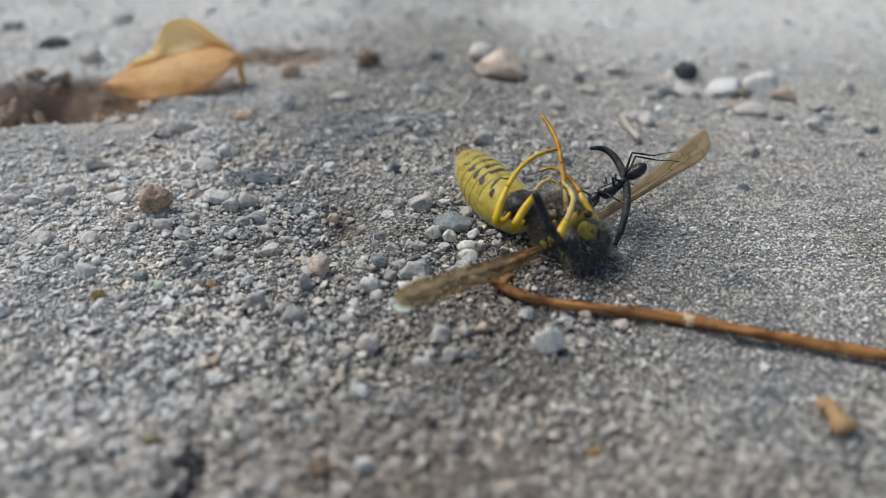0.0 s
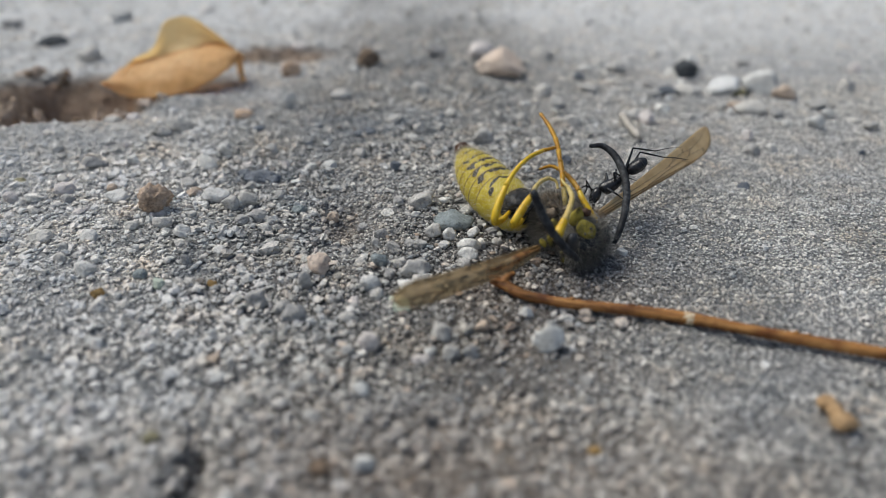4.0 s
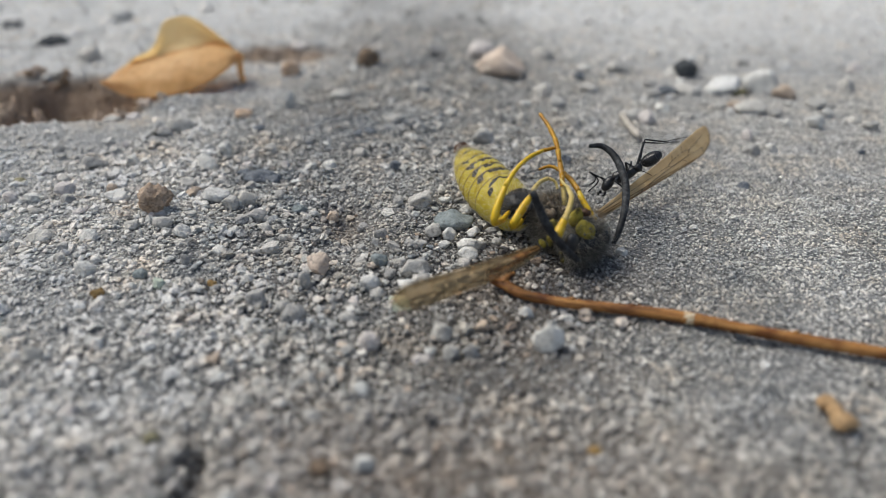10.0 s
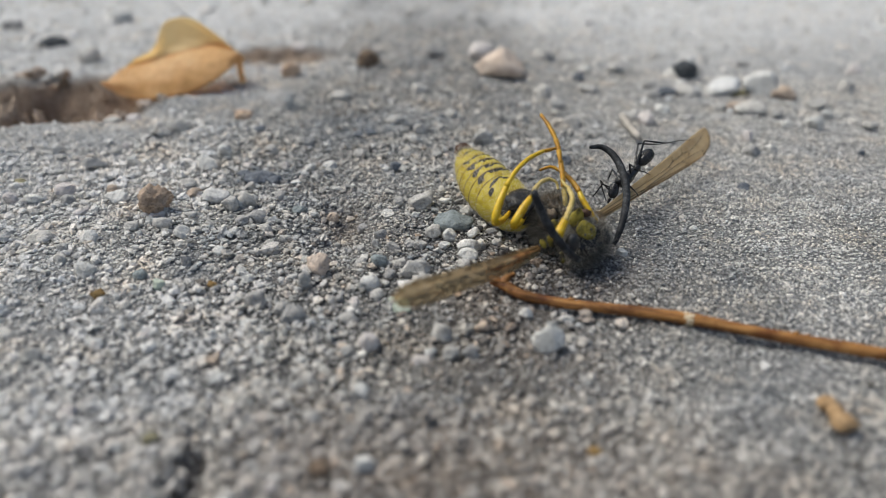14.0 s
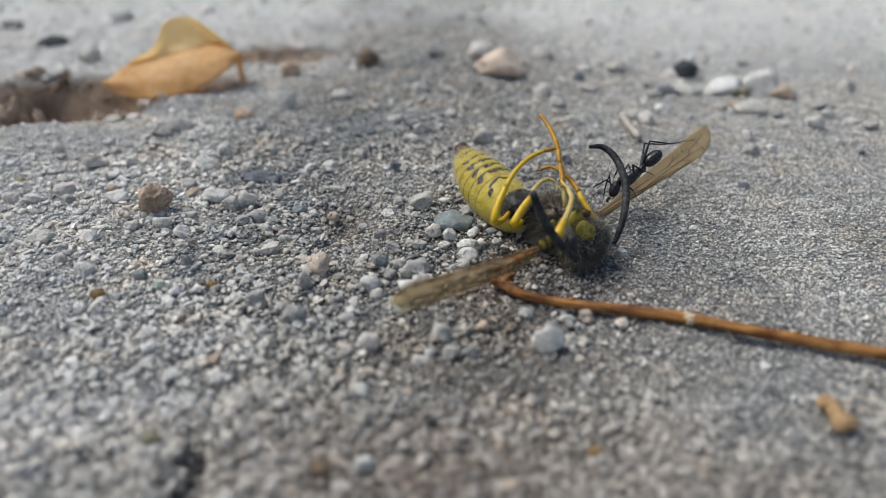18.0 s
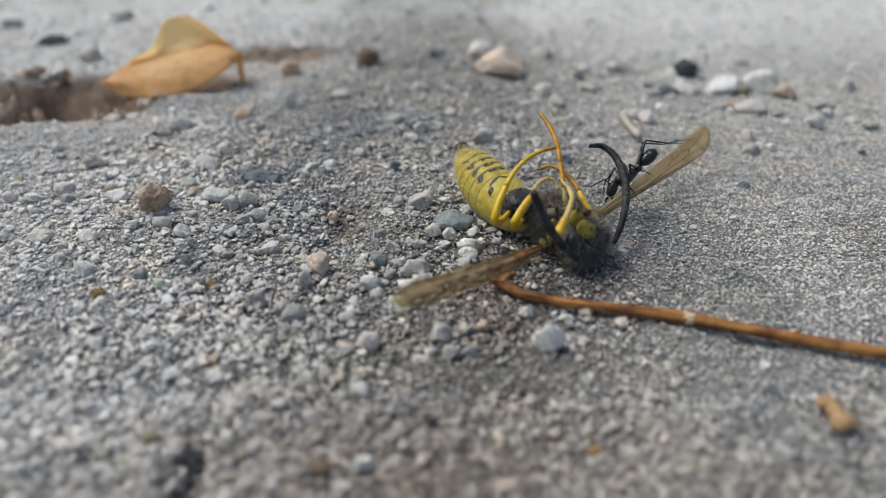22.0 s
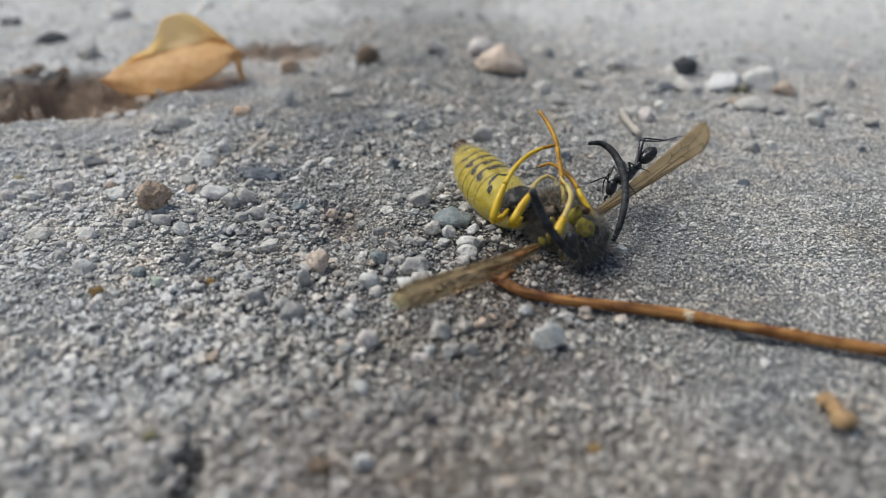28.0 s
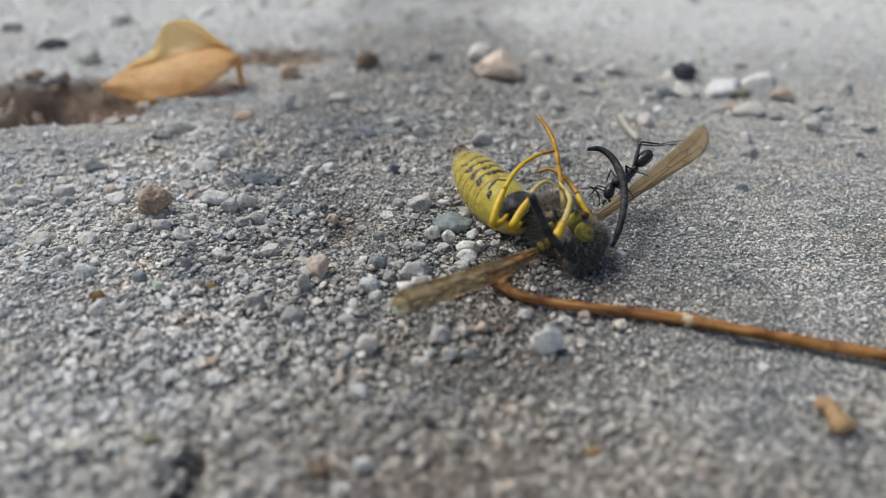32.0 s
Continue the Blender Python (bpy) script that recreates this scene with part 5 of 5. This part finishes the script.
pebble(-27.16, 43.09, 0.81, 0.55, "pale")
pebble(-22.00, 43.13, 0.57, 0.48, "white")
pebble(-22.63, 48.22, 0.70, 0.52, "pink")
pebble(-20.46, 45.26, 0.84, 0.58, "pale")
pebble(-18.86, 43.29, 0.81, 0.48, "pale")
pebble(-17.69, 46.68, 0.77, 0.59, "pale")
pebble(-21.77, 54.12, 1.44, 0.66, "pale", "flat")
pebble(-30.08, 62.17, 0.75, 0.74, "pink")
pebble(-32.54, 49.53, 0.90, 0.62, "pale")
pebble(-28.69, 48.95, 1.07, 0.44, "pink", "flat")
pebble(-29.59, 55.88, 0.99, 0.68, "grey")
pebble(-30.76, 55.71, 1.18, 0.58, "white")
pebble(-35.96, 60.97, 1.06, 0.83, "pale")
pebble(-12.29, 56.33, 0.70, 0.39, "white")
pebble(-12.35, 54.20, 1.25, 0.38, "white", "flat")
pebble(-10.15, 48.66, 0.53, 0.43, "white")
pebble(-15.21, 47.09, 1.38, 0.68, "grey", "flat")
pebble(-13.64, 47.42, 0.87, 0.60, "grey")
pebble(-13.02, 49.44, 0.45, 0.44, "white")
pebble(0.14, 50.04, 1.00, 0.44, "white")
pebble(-2.13, 47.42, 0.61, 0.60, "white")
pebble(-4.53, 44.78, 1.00, 0.81, "grey", "angular")
pebble(-4.85, 43.57, 0.57, 0.72, "pale")
pebble(-5.86, 43.57, 0.65, 0.72, "pale")
pebble(-7.80, 44.32, 0.50, 0.57, "pale")
pebble(-11.59, 44.70, 0.83, 0.65, "pale")
pebble(-9.07, 43.17, 0.40, 0.40, "pink")
pebble(-2.66, 62.90, 0.87, 0.75, "pale")
pebble(-8.34, 65.16, 1.12, 0.55, "slate")
pebble(-5.16, 50.00, 0.72, 0.36, "pale")
pebble(-16.19, 53.56, 0.86, 0.66, "pale")
pebble(-8.30, 53.45, 0.67, 0.47, "pale")
pebble(-8.81, 52.96, 0.66, 0.37, "white")
pebble(-23.92, 41.18, 0.86, 0.46, "white")
pebble(-17.14, 33.05, 0.60, 0.59, "white")
pebble(-20.11, 31.85, 0.71, 0.64, "white")
pebble(-16.46, 34.99, 0.42, 0.48, "white")
pebble(-16.15, 35.62, 0.42, 0.41, "white")
pebble(-13.64, 33.05, 0.60, 0.59, "white")
pebble(-12.79, 30.66, 0.82, 0.68, "tan")
pebble(-17.64, 40.95, 0.78, 0.91, "grey")
pebble(-15.70, 42.29, 1.04, 0.55, "white")
pebble(-22.92, 30.71, 0.95, 0.93, "pale")
pebble(-20.54, 36.49, 0.43, 0.42, "white")
pebble(-3.55, 39.43, 0.83, 0.74, "grey")
pebble(-11.80, 36.30, 1.35, 1.25, "grey")
pebble(-8.99, 38.18, 0.88, 1.44, "pale", "upright")
pebble(-5.54, 31.44, 0.97, 0.63, "pale")
pebble(-4.31, 37.20, 0.94, 0.71, "pale")
pebble(-5.83, 34.67, 1.03, 0.54, "pale")
pebble(2.91, 46.46, 0.77, 0.35, "pale")
pebble(2.87, 43.13, 0.57, 0.48, "grey")
pebble(3.60, 45.22, 0.92, 0.49, "grey", "angular")
pebble(-2.38, 43.04, 0.97, 0.63, "grey", "angular")
pebble(-11.58, 89.22, 1.46, 1.00, "white")
pebble(-19.31, 87.95, 2.40, 1.95, "brown")
pebble(34.90, 80.03, 1.99, 1.04, "olive")
pebble(35.89, 69.19, 1.17, 0.81, "white")
pebble(39.49, 61.41, 0.64, 0.63, "slate")
pebble(26.27, 80.03, 1.99, 1.04, "slate")
pebble(17.08, 86.43, 1.42, 0.97, "slate")
pebble(9.17, 75.01, 1.26, 0.86, "white")
pebble(8.28, 69.23, 0.94, 1.15, "pale")
pebble(0.06, 71.03, 0.84, 0.71, "slate")
pebble(-7.30, 66.10, 1.36, 0.55, "slate", "flat")
pebble(-3.09, 66.90, 0.69, 0.56, "black")
pebble(-18.62, 67.31, 1.49, 0.45, "slate", "flat")



# ---- grit and sand ----
OCTA = (np.array([(1, 0, 0), (-1, 0, 0), (0, 1, 0), (0, -1, 0), (0, 0, 1), (0, 0, -1)], float),
        np.array([(0, 2, 4), (2, 1, 4), (1, 3, 4), (3, 0, 4), (2, 0, 5), (1, 2, 5), (3, 1, 5), (0, 3, 5)]))


def lots(n, y_lo, y_hi, rng):
    """Places spread evenly over a stretch of ground that widens with distance."""
    y = np.sqrt(rng.uniform((y_lo + 8) ** 2, (y_hi + 8) ** 2, n)) - 8
    return rng.uniform(-1, 1, n) * (9.5 + 0.58 * y), y


def turns(n, rng):
    q = rng.randn(n, 4)
    q /= np.linalg.norm(q, axis=1, keepdims=True)
    w, a, b, c = q.T
    return np.stack([np.stack([1 - 2 * (b * b + c * c), 2 * (a * b - c * w), 2 * (a * c + b * w)], -1), np.stack([2 * (a * b + c * w), 1 - 2 * (a * a + c * c), 2 * (b * c - a * w)], -1),
                     np.stack([2 * (a * c - b * w), 2 * (b * c + a * w), 1 - 2 * (a * a + b * b)], -1)], 1)


def scatter(name, mat, n, y_lo, y_hi, size, keep, shape, seed, label, proud=0.2, vary=0.34, rounded=False):
    """Uncounted loose grains over a stretch of the plan."""
    rng = np.random.RandomState(seed)
    x, y = lots(n, y_lo, y_hi, rng)
    ok = rng.rand(n) < keep(x, y)
    x, y = x[ok], y[ok]
    n = len(x)
    d = size * np.minimum(np.exp(rng.randn(n) * vary), 2.1) * (1 - 0.12 * step_up((x - 12) / 3))
    v, f = shape
    pts = v[None] * (1 + (0.8 if rounded else 0.5) * (rng.rand(n, len(v), 1) - 0.5)) * rng.uniform(0.6, 1.25, (n, 1, 3))
    pts = np.einsum("nij,nkj->nki", turns(n, rng), pts) * (d / 2)[:, None, None]
    pts[..., 2] *= 0.68
    pts += np.stack([x, y, height(x, y) + d * proud], -1)[:, None]
    faces = (np.arange(n)[:, None, None] * len(v) + f[None]).reshape(-1, f.shape[1])
    ob = solid(name, (pts.reshape(-1, 3), faces), mat, (0, 0, 0), label, "sand", kind="stuff", smooth=not rounded)
    point_attribute(ob, "soil_shade", np.repeat(earthy_shaded(x, y) * 0.85, len(v)))
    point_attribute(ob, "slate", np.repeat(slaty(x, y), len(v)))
    point_attribute(ob, "dust_light", np.repeat(np.clip(dusty_lit(x, y) + rng.uniform(-0.22, 0.12, n), 0, 1), len(v)))
    return ob


def powdery_rim(x, y):
    """Fine pale spoil before the burrow, with little grit in it."""
    return bell(x, y, -38, 66.5, 14, 4.5)


CHIP = [stone((0, 0, 0), (1, 1, 1), np.eye(3), 2, 0.18, 700 + k, 11) for k in range(6)]
scatter("sand", SAND, 172000, 27, 88, 0.188, lambda x, y: 0.72 + 0.28 * (1 - coarse_patch(x, y)), OCTA, 1, "loose grey sand grains", 0.22, 0.42)
scatter("near_sand", SAND, 11000, 16, 28, 0.3, lambda x, y: np.ones_like(x), OCTA, 6, "loose grey sand grains close by", 0.15)
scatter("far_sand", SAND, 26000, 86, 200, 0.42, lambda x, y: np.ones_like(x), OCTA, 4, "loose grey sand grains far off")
scatter("grit", GRAVEL, 84000, 17, 115, 0.285, lambda x, y: 0.02 + 0.85 * coarse_patch(x, y) * (1 - 0.65 * powdery_rim(x, y)), ICO[1], 2, "fine grey and white grit", 0.34, 0.5, True)
for k, chip in enumerate(CHIP):
    scatter("coarse_grit", GRAVEL, 1700, 17, 110, 0.5, lambda x, y: 0.015 + 0.6 * coarse_patch(x, y) * (1 - 0.65 * powdery_rim(x, y)), chip, 20 + k, "broken grey and tan grit", 0.30, 0.30, True)
scatter("far_grit", GRAVEL, 800, 108, 200, 1.2, lambda x, y: 0.5 + 0.0 * x, ICO[1], 5, "scattered grit far off", 0.2, 0.34, True)

# small gravel stones, one by one
rng = np.random.RandomState(77)
FORMS = [mesh_data("gravel_stone", stone((0, 0, 0), (0.5, 0.42, 0.36), np.eye(3), 3, 0.14, 300 + k, 9)[0], ICO[3][1], True) for k in range(14)]
tones = ["white", "pale", "pale", "white", "grey", "pale", "pink", "pale", "pale", "grey", "white", "pink", "pale", "white"]
for me, tone in zip(FORMS, tones):
    me.materials.append(STONE[tone])
x, y = lots(3400, 19, 120, rng)
picked = [(a, b) for a, b in zip(x, y) if a < 4 and rng.rand() < 0.7 * coarse_patch(a, b) ** 2][:150]
for n, (a, b) in enumerate(picked):
    k = rng.randint(14)
    ob = new("gravel_stone", FORMS[k])
    d = rng.uniform(0.5, 1.05)
    ob.matrix_world = Matrix.LocRotScale(Vector(on_ground(a, b) + (0, 0, 0.12 * d)) * MM, Euler((rng.uniform(-0.4, 0.4), rng.uniform(-0.4, 0.4), rng.uniform(0, 6.28))), (d, d, d))
    tagged(ob, "small %s gravel stone bedded in the sand" % TONES[tones[k]], "stone", "gravel stones")


# ---- what moves ----
def motions():
    # the wasp rocks a little as it is tugged: seconds, shift in mm, turn in degrees
    rock = [
        (0, 0.071, -0.007, 0.010, -0.38, 0.14, -0.01), (0.5, 0.063, -0.002, 0.016, -0.30, -0.03, -0.11), (1, 0.052, -0.000, 0.014, -0.14, -0.32, -0.19),
        (1.5, 0.030, -0.015, -0.000, -0.02, -0.36, -0.15), (2, 0.014, -0.057, -0.007, 0.00, -0.51, -0.16), (2.5, 0.015, -0.044, -0.004, 0.05, -0.43, -0.20),
        (3, 0.020, -0.039, -0.004, -0.05, -0.36, -0.22), (3.5, 0.024, -0.024, 0.005, -0.03, -0.42, -0.19), (5.5, 0.036, -0.013, 0.011, -0.05, -0.24, -0.13),
        (6, 0.037, 0.002, 0.013, -0.11, 0.11, -0.04), (6.5, 0.035, 0.021, 0.027, -0.01, 0.26, -0.02), (7, 0.031, 0.020, 0.032, 0.15, 0.21, -0.09),
        (7.5, 0.022, 0.018, 0.017, 0.14, 0.11, -0.14), (8, 0.015, 0.009, 0.010, 0.09, -0.03, -0.11), (8.5, -0.033, -0.002, -0.014, 0.14, -0.22, 0.14),
        (9, -0.046, -0.009, -0.018, 0.16, -0.31, 0.20), (9.5, -0.035, -0.028, -0.028, 0.17, -0.46, 0.15), (10, -0.013, -0.030, -0.015, 0.08, -0.42, -0.08),
        (10.5, -0.010, -0.040, -0.016, 0.03, -0.17, -0.04), (11, -0.009, -0.025, -0.005, 0.02, -0.11, -0.01), (11.5, -0.002, -0.023, 0.000, -0.05, 0.01, 0.01),
        (12, 0.018, 0.004, 0.006, -0.08, 0.02, -0.05), (12.5, -0.016, -0.011, -0.019, 0.09, -0.27, 0.02), (13, -0.041, -0.007, -0.025, 0.29, -0.46, 0.16),
        (13.5, -0.005, -0.025, -0.014, 0.13, -0.47, -0.08), (14, 0.021, -0.013, -0.009, -0.18, -0.06, -0.11), (14.5, 0.031, 0.006, 0.009, -0.17, 0.03, -0.20),
        (16.5, -0.062, -0.000, -0.026, 0.32, -0.30, -0.04), (17, -0.024, -0.025, -0.023, 0.10, -0.35, -0.08), (17.5, -0.010, -0.038, -0.018, -0.09, -0.13, -0.00),
        (18, -0.008, -0.043, -0.019, 0.03, -0.33, -0.11), (18.5, -0.000, -0.022, -0.006, 0.03, -0.27, -0.03), (19, 0.027, 0.011, 0.010, -0.10, 0.15, 0.01),
        (19.5, 0.034, 0.017, 0.013, -0.12, 0.21, -0.02), (20, 0.027, -0.008, -0.003, -0.17, 0.02, -0.17), (20.5, -0.003, -0.037, -0.025, -0.05, -0.23, -0.16),
        (21, -0.005, -0.028, -0.021, 0.14, -0.16, -0.11), (21.5, -0.002, -0.015, -0.002, 0.07, -0.30, -0.02), (22, -0.003, -0.024, -0.007, -0.01, -0.24, 0.01),
        (22.5, -0.010, -0.027, -0.013, 0.00, -0.31, -0.07), (23, -0.028, -0.023, -0.025, 0.22, -0.32, 0.13), (23.5, -0.032, -0.036, -0.032, 0.20, -0.35, 0.09),
        (24, -0.037, -0.061, -0.043, 0.13, -0.35, -0.03), (24.5, -0.033, -0.017, -0.019, 0.23, -0.15, 0.06), (25, -0.048, 0.003, -0.014, 0.27, -0.18, 0.08),
        (25.5, -0.054, -0.014, -0.032, 0.43, -0.41, 0.17), (27.5, -0.054, -0.009, -0.028, 0.10, -0.10, 0.15), (28, -0.023, -0.024, -0.025, 0.23, -0.39, -0.04),
        (28.5, -0.029, -0.034, -0.027, 0.19, -0.50, -0.00), (29, -0.027, -0.042, -0.033, 0.22, -0.55, 0.10), (29.5, -0.038, -0.002, -0.022, 0.48, -0.52, 0.03),
        (30, -0.034, -0.020, -0.030, 0.48, -0.49, 0.01), (30.5, -0.010, -0.078, -0.044, 0.17, -0.49, -0.01), (31, -0.002, -0.015, -0.005, 0.16, -0.40, -0.03),
        (31.5, -0.015, -0.031, -0.031, 0.08, -0.16, -0.10), (32, -0.025, -0.042, -0.040, 0.10, -0.26, -0.07),
    ]
    base = Vector(WASP_AT) * MM
    walk(wasp, [(t, Matrix.Translation(base + Vector((x, y, z)) * MM) @ Matrix.Rotation(Vector((a, b, c)).length * radians(1), 4, Vector((a, b, c)) if (a or b or c) else Vector((0, 0, 1))))
                for t, x, y, z, a, b, c in rock])
    # the wing lifts at its root: seconds, degrees
    lift = [
        (0, 0.26), (0.5, -0.11), (1, -0.23), (1.5, -0.14), (2, 0.49), (2.5, 0.49), (3, -0.18), (3.5, -0.10), (5.5, -0.11), (6, -0.69),
        (6.5, -0.64), (7, -0.70), (7.5, -0.81), (8, -0.64), (8.5, 0.26), (9, 1.36), (9.5, 0.57), (10, -0.02), (10.5, 0.04), (11, 1.16),
        (11.5, 0.68), (12, -0.43), (12.5, 0.59), (13, 1.14), (13.5, -0.06), (14, 0.18), (14.5, 0.14), (16.5, 1.62), (17, 0.27), (17.5, -0.45),
        (18, 0.52), (18.5, 0.11), (19, -0.60), (19.5, -0.01), (20, 0.84), (20.5, 0.87), (21, -0.19), (21.5, -0.39), (22, 0.34), (22.5, 0.18),
        (23, 0.67), (23.5, 1.18), (24, 0.76), (24.5, 1.27), (25, 1.97), (25.5, 1.85), (27.5, 1.22), (28, 0.37), (28.5, 0.67), (29, 0.46),
        (29.5, 1.27), (30, 1.00), (30.5, -0.10), (31, 0.15), (31.5, 1.21), (32, 1.19),
    ]
    hinge = right_wing.location.copy()
    axis = Vector((0.74, -0.67, 0.00))
    walk(right_wing, [(t, Matrix.Translation(hinge) @ Matrix.Rotation(radians(a), 4, axis)) for t, a in lift])
    # the ant: seconds, hind body and head in mm
    steps = [
        (0, (14.21, 47.36, 4.40), (11.50, 47.09, 2.40)), (1, (14.43, 47.78, 4.40), (11.31, 46.53, 2.40)),
        (2, (14.36, 47.89, 4.40), (11.44, 47.10, 2.40)), (3, (14.48, 48.24, 4.40), (11.56, 47.33, 2.40)),
        (5.5, (14.27, 47.48, 4.40), (11.81, 47.82, 2.40)), (6, (15.00, 48.50, 4.40), (12.38, 48.89, 2.40)),
        (6.5, (15.21, 49.68, 4.40), (12.41, 47.75, 2.40)), (7, (14.83, 49.38, 4.40), (12.54, 47.78, 2.40)),
        (7.5, (14.84, 49.21, 4.40), (12.20, 48.64, 2.40)), (8, (15.09, 48.67, 4.40), (11.93, 47.93, 2.40)),
        (8.5, (15.35, 48.72, 4.40), (12.23, 48.18, 2.40)), (9, (15.40, 48.72, 4.40), (12.58, 48.58, 2.40)),
        (10, (15.76, 49.28, 4.40), (13.11, 49.64, 2.40)), (11, (15.58, 50.11, 4.40), (13.09, 48.74, 2.40)),
        (12, (15.53, 50.30, 4.40), (13.04, 48.59, 2.40)), (13, (15.61, 49.96, 4.40), (13.10, 48.29, 2.40)),
        (14, (15.73, 50.15, 4.40), (13.04, 48.26, 2.40)), (14.5, (15.71, 50.08, 4.40), (13.03, 48.20, 2.40)),
        (16.5, (15.92, 50.57, 4.40), (13.16, 48.64, 2.40)), (17, (15.97, 50.45, 4.40), (13.13, 48.53, 2.40)),
        (18, (16.07, 49.63, 4.40), (13.29, 48.61, 2.40)), (19, (16.02, 49.49, 4.40), (13.47, 48.69, 2.40)),
        (20, (15.67, 49.56, 4.40), (13.10, 48.35, 2.40)), (21, (16.05, 50.17, 4.40), (13.05, 48.48, 2.40)),
        (22, (15.81, 49.82, 4.40), (13.03, 48.48, 2.40)), (23, (15.90, 49.86, 4.40), (13.09, 48.81, 2.40)),
        (24, (15.64, 49.88, 4.40), (13.03, 48.61, 2.40)), (25, (15.86, 50.30, 4.40), (13.26, 48.90, 2.40)),
        (25.5, (15.70, 50.16, 4.40), (13.00, 48.88, 2.40)), (27.5, (15.65, 49.53, 4.40), (12.93, 48.34, 2.40)),
        (28, (15.75, 49.65, 4.40), (12.99, 48.34, 2.40)), (29, (16.19, 50.59, 4.40), (13.37, 49.19, 2.40)),
        (30, (15.91, 50.07, 4.40), (13.19, 48.63, 2.40)), (31, (15.85, 49.44, 4.40), (13.25, 48.45, 2.40)),
        (32, (15.59, 49.98, 4.40), (13.00, 48.61, 2.40)),
    ]
    poses = [(t, ant_pose(r, f) @ ANT_REST.to_3x3().to_4x4().inverted()) for t, r, f in steps]
    walk(ant, poses)
    # its feet hold on while the body sways: seconds, foot in mm
    holds = [
        [(0.0, (18.59, 51.98, 4.00)), (5.5, (18.75, 52.22, 4.00)), (7.2, (18.91, 52.46, 4.00)), (8.0, (17.21, 50.20, 5.00)), (8.8, (20.73, 55.24, 4.20)), (13.0, (20.41, 54.46, 4.10)), (20.0, (19.34, 52.71, 4.00)), (24.0, (20.94, 55.24, 4.10)), (32.0, (20.83, 55.51, 4.10))],
        [(0.0, (16.31, 49.30, 3.60)), (6.0, (16.49, 49.30, 3.60)), (7.2, (17.07, 50.18, 3.60)), (8.0, (16.24, 48.90, 3.40)), (9.0, (18.45, 52.71, 3.90)), (14.0, (18.82, 53.70, 3.90)), (20.0, (19.07, 52.96, 3.90)), (25.0, (18.43, 52.96, 3.90)), (32.0, (18.43, 52.96, 3.90))],
        None, None, None, None]
    for k, ((top, hip, foot), hold) in enumerate(zip(ANT_LEGS, holds)):
        rest = Vector(foot - hip)
        keys = []
        for t, m in poses:
            if hold is None:
                aim = m.inverted() @ Vector(foot * MM) - Vector((hip - ANT_AT) * MM)
                aim = rest.normalized() * 0.45 + aim.normalized() * 0.55
            else:
                hs = [h[0] for h in hold]
                goal = Vector([float(np.interp(t, hs, [h[1][i] for h in hold])) for i in range(3)]) * MM
                aim = m.inverted() @ goal - Vector((hip - ANT_AT) * MM)
            turn = rest.rotation_difference(aim)
            keys.append((t, Matrix.Translation(Vector((hip - ANT_AT) * MM)) @ turn.to_matrix().to_4x4()))
        walk(top, keys)
    # the feelers wave
    for f, rows in ((feeler_a, FEEL_A), (feeler_b, FEEL_B)):
        spot = f.location.copy()
        walk(f, [(t, Matrix.Translation(spot) @ pose(0, 0, 0, rx, ry, rz)) for t, rx, ry, rz in rows])


FEEL_A = [(0.0, 0, 10, 0), (1.0, 5, -15, 10), (2.0, 0, 0, 0), (3.0, -5, 25, -5), (5.5, 0, 20, 0), (6.0, 0, 5, 10), (7.0, 8, -20, 0), (8.0, 0, 15, 0), (9.0, 10, -25, 5), (10.0, 0, -5, 0), (11.0, 5, 10, 0),
          (12.0, 0, 20, 0), (13.0, 0, -10, 0), (14.0, 0, 0, 0), (17.0, 5, -10, 0), (18.0, 0, 30, 0), (19.0, 0, 5, 0), (20.0, 0, 50, 0), (21.0, 0, 10, 0), (22.5, 0, 45, 0), (23.0, 0, -15, 0), (24.0, 0, 15, 0),
          (25.0, 5, 0, 0), (28.0, 0, 35, 0), (29.0, 0, 5, 0), (30.0, 0, 55, 0), (31.0, 0, 10, 0), (32.0, 0, -20, 0)]
FEEL_B = [(t, -rx, 0.6 * ry + 6 * math.sin(3 * t), rz - 4) for t, rx, ry, rz in FEEL_A]
motions()
